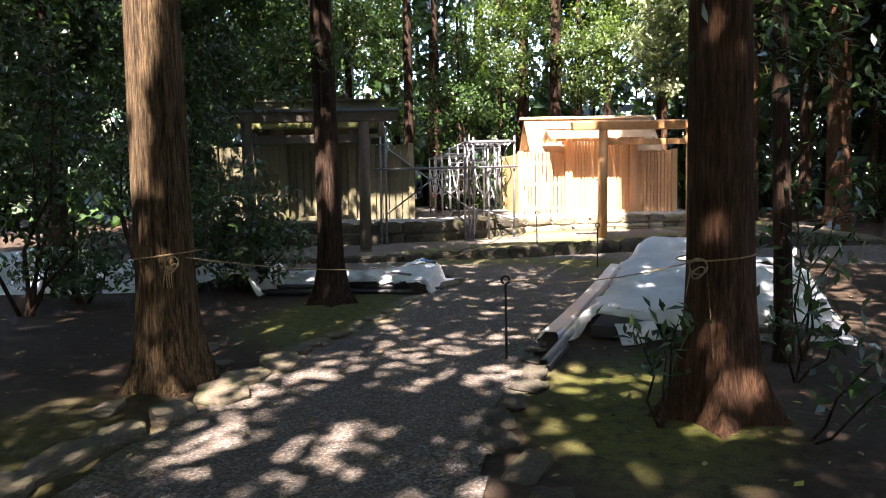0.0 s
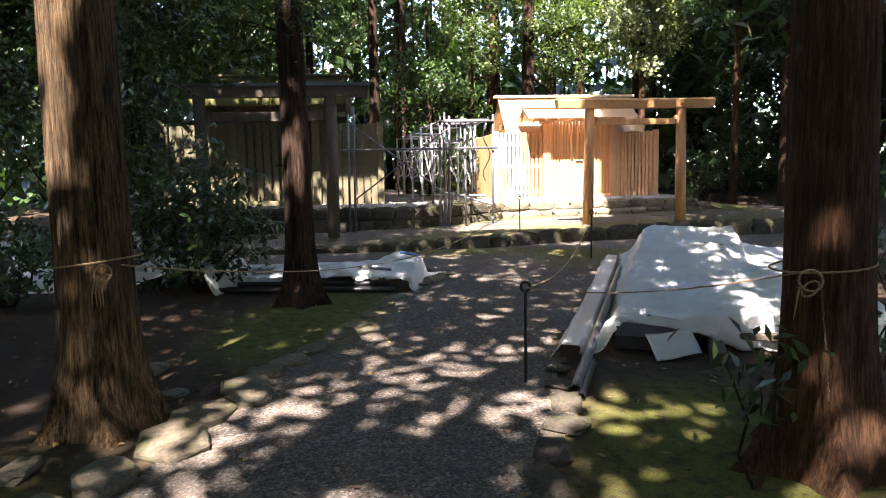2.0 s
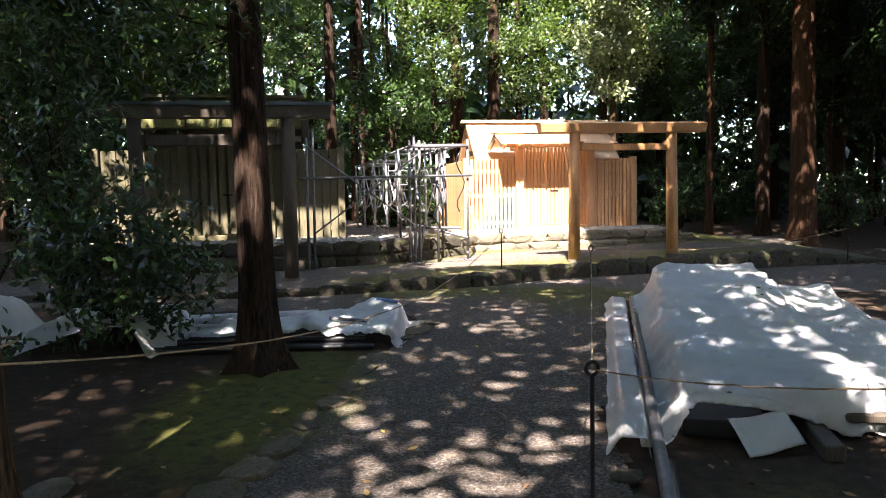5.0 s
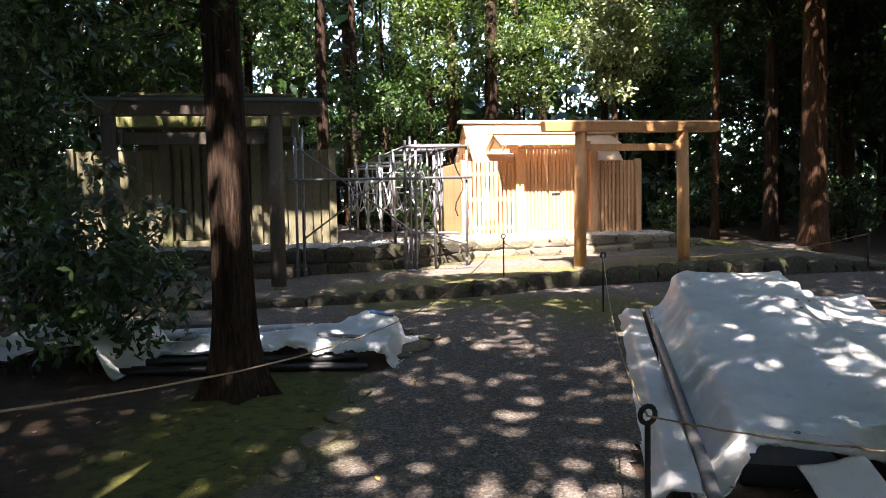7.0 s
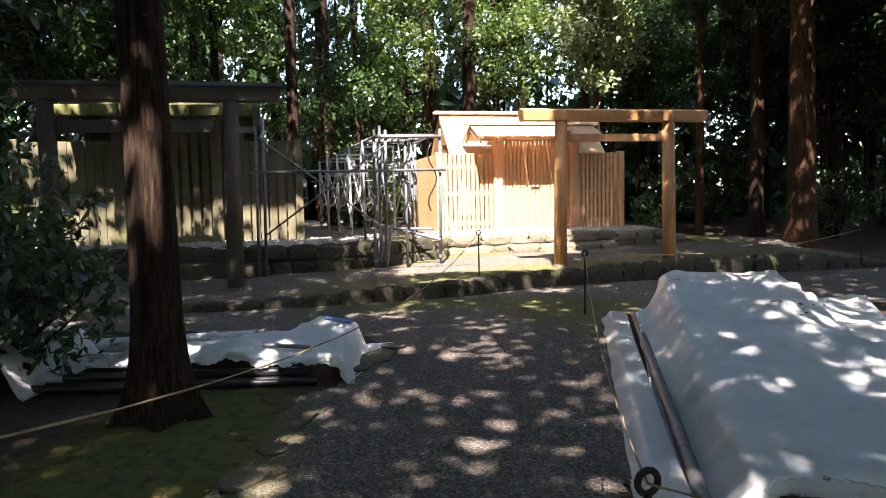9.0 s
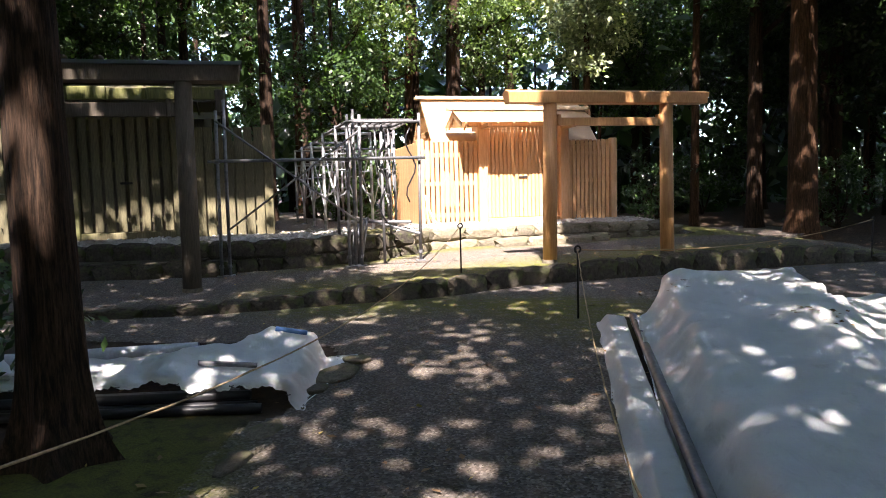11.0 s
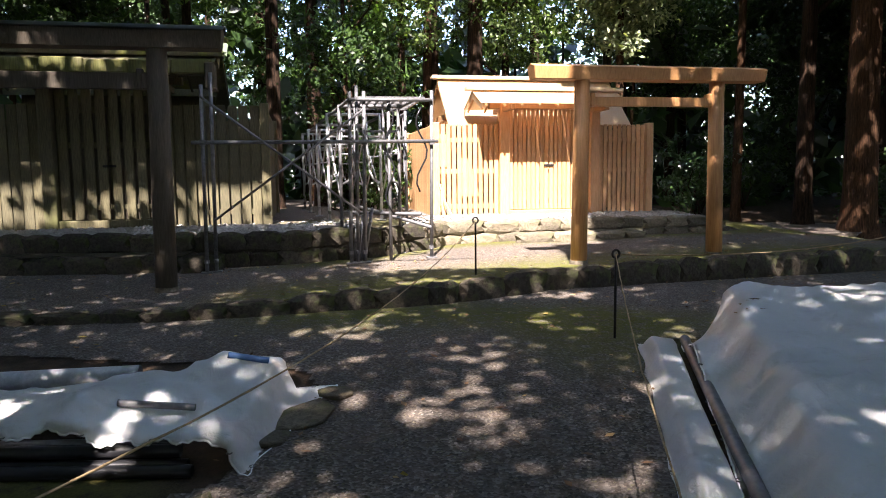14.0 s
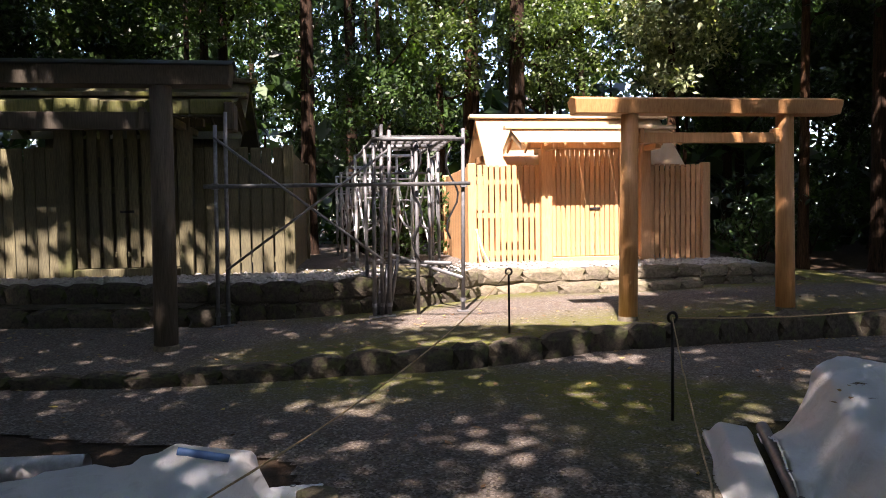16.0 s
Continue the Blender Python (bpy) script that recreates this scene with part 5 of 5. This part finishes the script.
# bare slender trunks deep in the wood
for k in range(46):
    rr = random.Random(300 + k)
    side = k % 3
    x = rr.uniform(-16, -5) if side == 0 else rr.uniform(5.5, 18) if side == 1 else rr.uniform(-6, 8)
    y = rr.uniform(22, 34) if side != 1 else rr.uniform(19, 33)
    r = rr.uniform(0.05, 0.16)
    z = upper_z(x, y) - 0.05 if -8.5 < x < 5 and y < 27 else ground_z(x, y)
    tree("thin_tree", x, y, z, rr.uniform(9, 15), r, r * 0.5, (rr.uniform(-0.04, 0.04), rr.uniform(-0.03, 0.03)), r * 0.4, rr.choice((M_BARKDARK, M_BARKDARK, M_BARKRED)), "slender dark trunk in the shaded wood", [], 300 + k, 9, 1.2)

# pale cypress boughs beyond the new shrine
t = tree("cypress_tree", 4.3, 20.9, upper_z(4.3, 20.9), 9.0, 0.12, 0.05, (0, 0), 0.06, M_BARKRED, "pale feathery cypress lit by the sun", [], 7, 12, 0.6)
share("crown", crown_of(1, (1.25, 1.1, 2.6), 5.9, 77, 0.15, M_LEAFPALE, 1.6), t, Matrix())


def bush(x, y, radii, zc, n, size, mat, label, seed, name="evergreen_bush", stems=7):
    b = root(name, pose(x, y, ground_z(x, y)), label, "bush")
    r = np.random.default_rng(seed)
    p, out, c = clumps(r, n, (0, 0, zc), radii, 14, (0.10, 0.10, 0.07), 0.3)
    ok = p[:, 2] > 0.05
    share("foliage", leaves("foliage", p[ok], out[ok], size, 0.42, mat, r), b, Matrix())
    rr = random.Random(seed)
    for k in range(stems):
        e = c[rr.randrange(len(c))]
        part("stem", limb_bm((rr.uniform(-0.1, 0.1), rr.uniform(-0.1, 0.1), -0.05), (float(e[0]), float(e[1]), max(0.2, float(e[2]))), 0.03, rr), M_BARKDARK, b)
    return b


bush(-3.75, 6.55, (1.2, 0.85, 1.0), 0.98, 210, 0.125, M_LEAFDARK, "dense dark glossy-leaved bush beside the stack", 501)
bush(-5.6, 5.4, (1.3, 0.6, 0.55), 0.55, 90, 0.125, M_LEAFDARK, "low dark glossy-leaved bush before the stack", 509)
bush(-5.7, 8.7, (1.05, 0.9, 2.6), 2.7, 260, 0.13, M_LEAFDARK, "tall dark evergreen bush at the clearing edge", 502)
bush(-5.7, 4.4, (1.2, 1.2, 2.8), 2.7, 300, 0.13, M_LEAFDARK, "tall dark evergreen bush at the clearing edge", 503)
bush(-7.6, 9.6, (1.3, 1.0, 3.0), 3.2, 240, 0.14, M_LEAFDARK, "tall dark evergreen bush at the clearing edge", 504)
bush(-4.6, 1.6, (1.0, 1.0, 2.4), 2.6, 220, 0.12, M_LEAFDARK, "tall dark evergreen bush at the clearing edge", 505)
bush(-8.5, 3.5, (1.5, 1.5, 3.2), 3.0, 260, 0.15, M_LEAFDARK, "tall dark evergreen bush at the clearing edge", 506)
# added bushes left of the view, only to darken that side
for k, (x, y) in enumerate(((-4.4, -0.6), (-6.4, 0.4), (-5.0, -3.0), (-7.0, -2.6), (-6.6, 2.4))):
    bush(x, y, (1.1, 1.1, 2.0), 2.2, 120, 0.16, M_LEAFDARK, "unseen dark evergreen bush added to shade the left ground", 540 + k, stems=4)
# added behind the walker, out of view, to cut light on the trunks
for k, (x, y) in enumerate(((-3.2, -5.6), (0.4, -9.5), (4.2, -6.4), (-8.2, -5.2), (-2.6, -10.0), (6.4, -9.0), (6.6, -4.0))):
    bush(x, y, (1.7, 1.4, 2.9), 3.0, 210, 0.26, M_LEAFDARK, "unseen dark evergreen bush added behind to block sky light", 560 + k, stems=4)
bush(6.9, 8.0, (1.3, 1.3, 2.4), 3.6, 240, 0.13, M_LEAFDARK, "dark evergreen tree bush with hanging leaves", 507)
bush(6.2, 4.8, (1.2, 1.2, 2.2), 3.4, 240, 0.13, M_LEAFDARK, "dark evergreen tree bush with hanging leaves", 508)
for k, (x, y, rx, zc, n) in enumerate(((-1.9, 19.3, 1.3, 1.5, 130), (6.2, 20.6, 1.3, 1.2, 110), (8.0, 22.4, 1.6, 1.3, 120), (10.2, 19.2, 1.5, 1.0, 100), (-6.8, 19.8, 1.6, 1.4, 110), (3.2, 22.4, 1.5, 1.5, 110), (12.8, 20.0, 1.6, 1.2, 100), (-9.8, 16.2, 1.4, 1.5, 110))):
    bush(x, y, (rx, 0.9, zc), zc, n, 0.15, M_LEAF if k % 2 == 0 else M_LEAFDARK, "low evergreen shrub at the wood's edge", 520 + k)


def spray(name, x, y, z, tips, n, size, mat, label, seed, spread=0.16):
    """A small plant or bough: thin stems with leaves about their tips."""
    b = root(name, pose(x, y, z), label, "plant")
    r, rr = np.random.default_rng(seed), random.Random(seed)
    pts = []
    for e in tips:
        part("stem", limb_bm((0, 0, -0.03), e, 0.012, rr), M_BARKDARK, b)
        for f in (0.65, 0.85, 1.0):
            pts.append(np.array(e) * f + r.normal(0, spread, (n, 3)) * (1, 1, 0.6))
    p = np.concatenate(pts)
    share("leaves", leaves("leaves", p, np.tile((0, -0.3, 1.0), (len(p), 1)), size, 0.36, mat, r), b, Matrix())
    return b


spray("sapling", 1.80, 1.20, 0.0, [(-0.16, 0.05, 0.66), (0.12, 0.02, 0.72), (0.02, 0.1, 0.55)], 7, 0.12, M_LEAFDARK, "small broad-leaved sapling before the tarpaulin", 601, 0.09)
spray("sapling", 2.95, 2.35, 0.0, [(0.15, 0.0, 0.75), (-0.1, 0.1, 0.55), (0.3, -0.1, 0.45)], 10, 0.13, M_LEAFDARK, "small dark sapling under the trees", 602, 0.12)
spray("sapling", 2.6, 1.0, 0.0, [(0.5, 0.2, 0.5), (0.35, -0.2, 0.4)], 10, 0.12, M_LEAFDARK, "small dark sapling under the trees", 603, 0.12)
spray("sapling", 3.2, 3.0, 0.0, [(-0.1, 0.1, 1.7), (0.25, 0.0, 1.4), (0.0, -0.1, 1.1), (0.3, 0.1, 2.2)], 16, 0.13, M_LEAFDARK, "tall thin sapling beside the thick tree", 604, 0.2)
tree("thin_tree", 3.05, 3.0, 0.0, 8.0, 0.075, 0.05, (-0.03, 0.0), 0.03, M_BARKDARK, "slender leaning trunk behind the thick tree", [((-0.03, 0, 1.6), (0.5, 0.1, 2.4), 0.02)], 605, 14, 0.3)
spray("hanging_bough", -2.0, 5.77, 3.2, [(-0.55, -0.1, -0.3), (-0.95, -0.25, 0.15), (-1.2, -0.1, -0.35), (-0.8, 0.2, 0.5), (-1.35, -0.3, 0.3), (0.3, -0.3, 0.1)], 42, 0.12, M_LEAFDARK, "leafy dark bough hanging from the slim cedar", 606, 0.24)
spray("hanging_bough", 2.18, 1.5, 2.6, [(0.55, 0.3, -0.1), (0.9, 0.2, -0.35), (1.1, 0.6, 0.1), (-0.2, 0.45, -0.3), (0.7, 0.5, 0.35)], 30, 0.11, M_LEAFDARK, "leafy dark bough beside the thick tree", 607, 0.22)

# ---- the far wood all round ----


def far_wood(n, place, size, material, seed):
    r = np.random.default_rng(seed)
    c = np.array([place(r) for _ in range(n)])
    p = np.repeat(c, 16, 0) + r.normal(0, 0.5, (n * 16, 3))
    p[:, 2] = np.maximum(p[:, 2], 0.2)
    me = leaves("far_wood", p, np.tile((0.0, -0.6, 0.8), (len(p), 1)), size, 0.55, material, r)
    return tagged(new("far_wood", me), "dense dark evergreen wood closing the distance", "wood", kind="stuff")


def ahead(r):
    x = r.uniform(-34, 36)
    return (x, 31 + 0.006 * x * x + r.uniform(0, 9), 6.5 * r.random() if -10 < x < 4 else (11 * r.random() ** 1.5 if x < 8 and x > 0 else 13 * r.random()))


# full ring: its unseen sides and rear are added to hold back sky light
def around(r):
    a = r.uniform(0, 6.2832)
    d = r.uniform(22, 30)
    return (d * math.cos(a), 4 + d * math.sin(a) * 0.95, 17 * r.random())


far_wood(2700, ahead, 0.42, M_LEAF, 900)


def side_low(r):
    x = r.uniform(5, 34) if r.random() < 0.65 else r.uniform(-32, -9)
    return (x, 27.5 + r.uniform(0, 5), 8 * r.random() ** 1.3)


far_wood(1700, side_low, 0.40, M_LEAFDARK, 902)
far_wood(3600, around, 0.75, M_LEAFDARK, 901)

# dry leaves blown onto the covered stack

cover = bpy.data.objects["tarpaulin"]
tree_of = BVHTree.FromPolygons([v.co for v in cover.data.vertices], [p.vertices for p in cover.data.polygons])
r = np.random.default_rng(31)
spots = []
for cx0, cy0, sp, n in ((2.95, 6.7, 0.16, 26), (3.5, 6.5, 0.14, 16), (2.35, 7.9, 0.10, 8), (3.2, 5.4, 0.5, 10)):
    for _ in range(n):
        x, y = r.normal(cx0, sp), r.normal(cy0, sp * 0.7)
        hit = tree_of.ray_cast(Vector((x, y, 3)), Vector((0, 0, -1)))
        if hit[0]:
            spots.append((x, y, hit[0].z + 0.006))
me = leaves("fallen_leaves", np.array(spots), np.tile((0, 0, 1.0), (len(spots), 1)), 0.07, 0.45, M_LITTER, r, 0.0)
co = np.empty(len(spots) * 12)
me.vertices.foreach_get("co", co)
co = co.reshape(-1, 4, 3)
co[:, :, 2] = np.array(spots)[:, None, 2] + (co[:, :, 2] - np.array(spots)[:, None, 2]) * 0.2
me.vertices.foreach_set("co", co.reshape(-1))
tagged(new("fallen_leaves", me), "dry dark leaves lying on the tarpaulin", "leaves", kind="stuff")
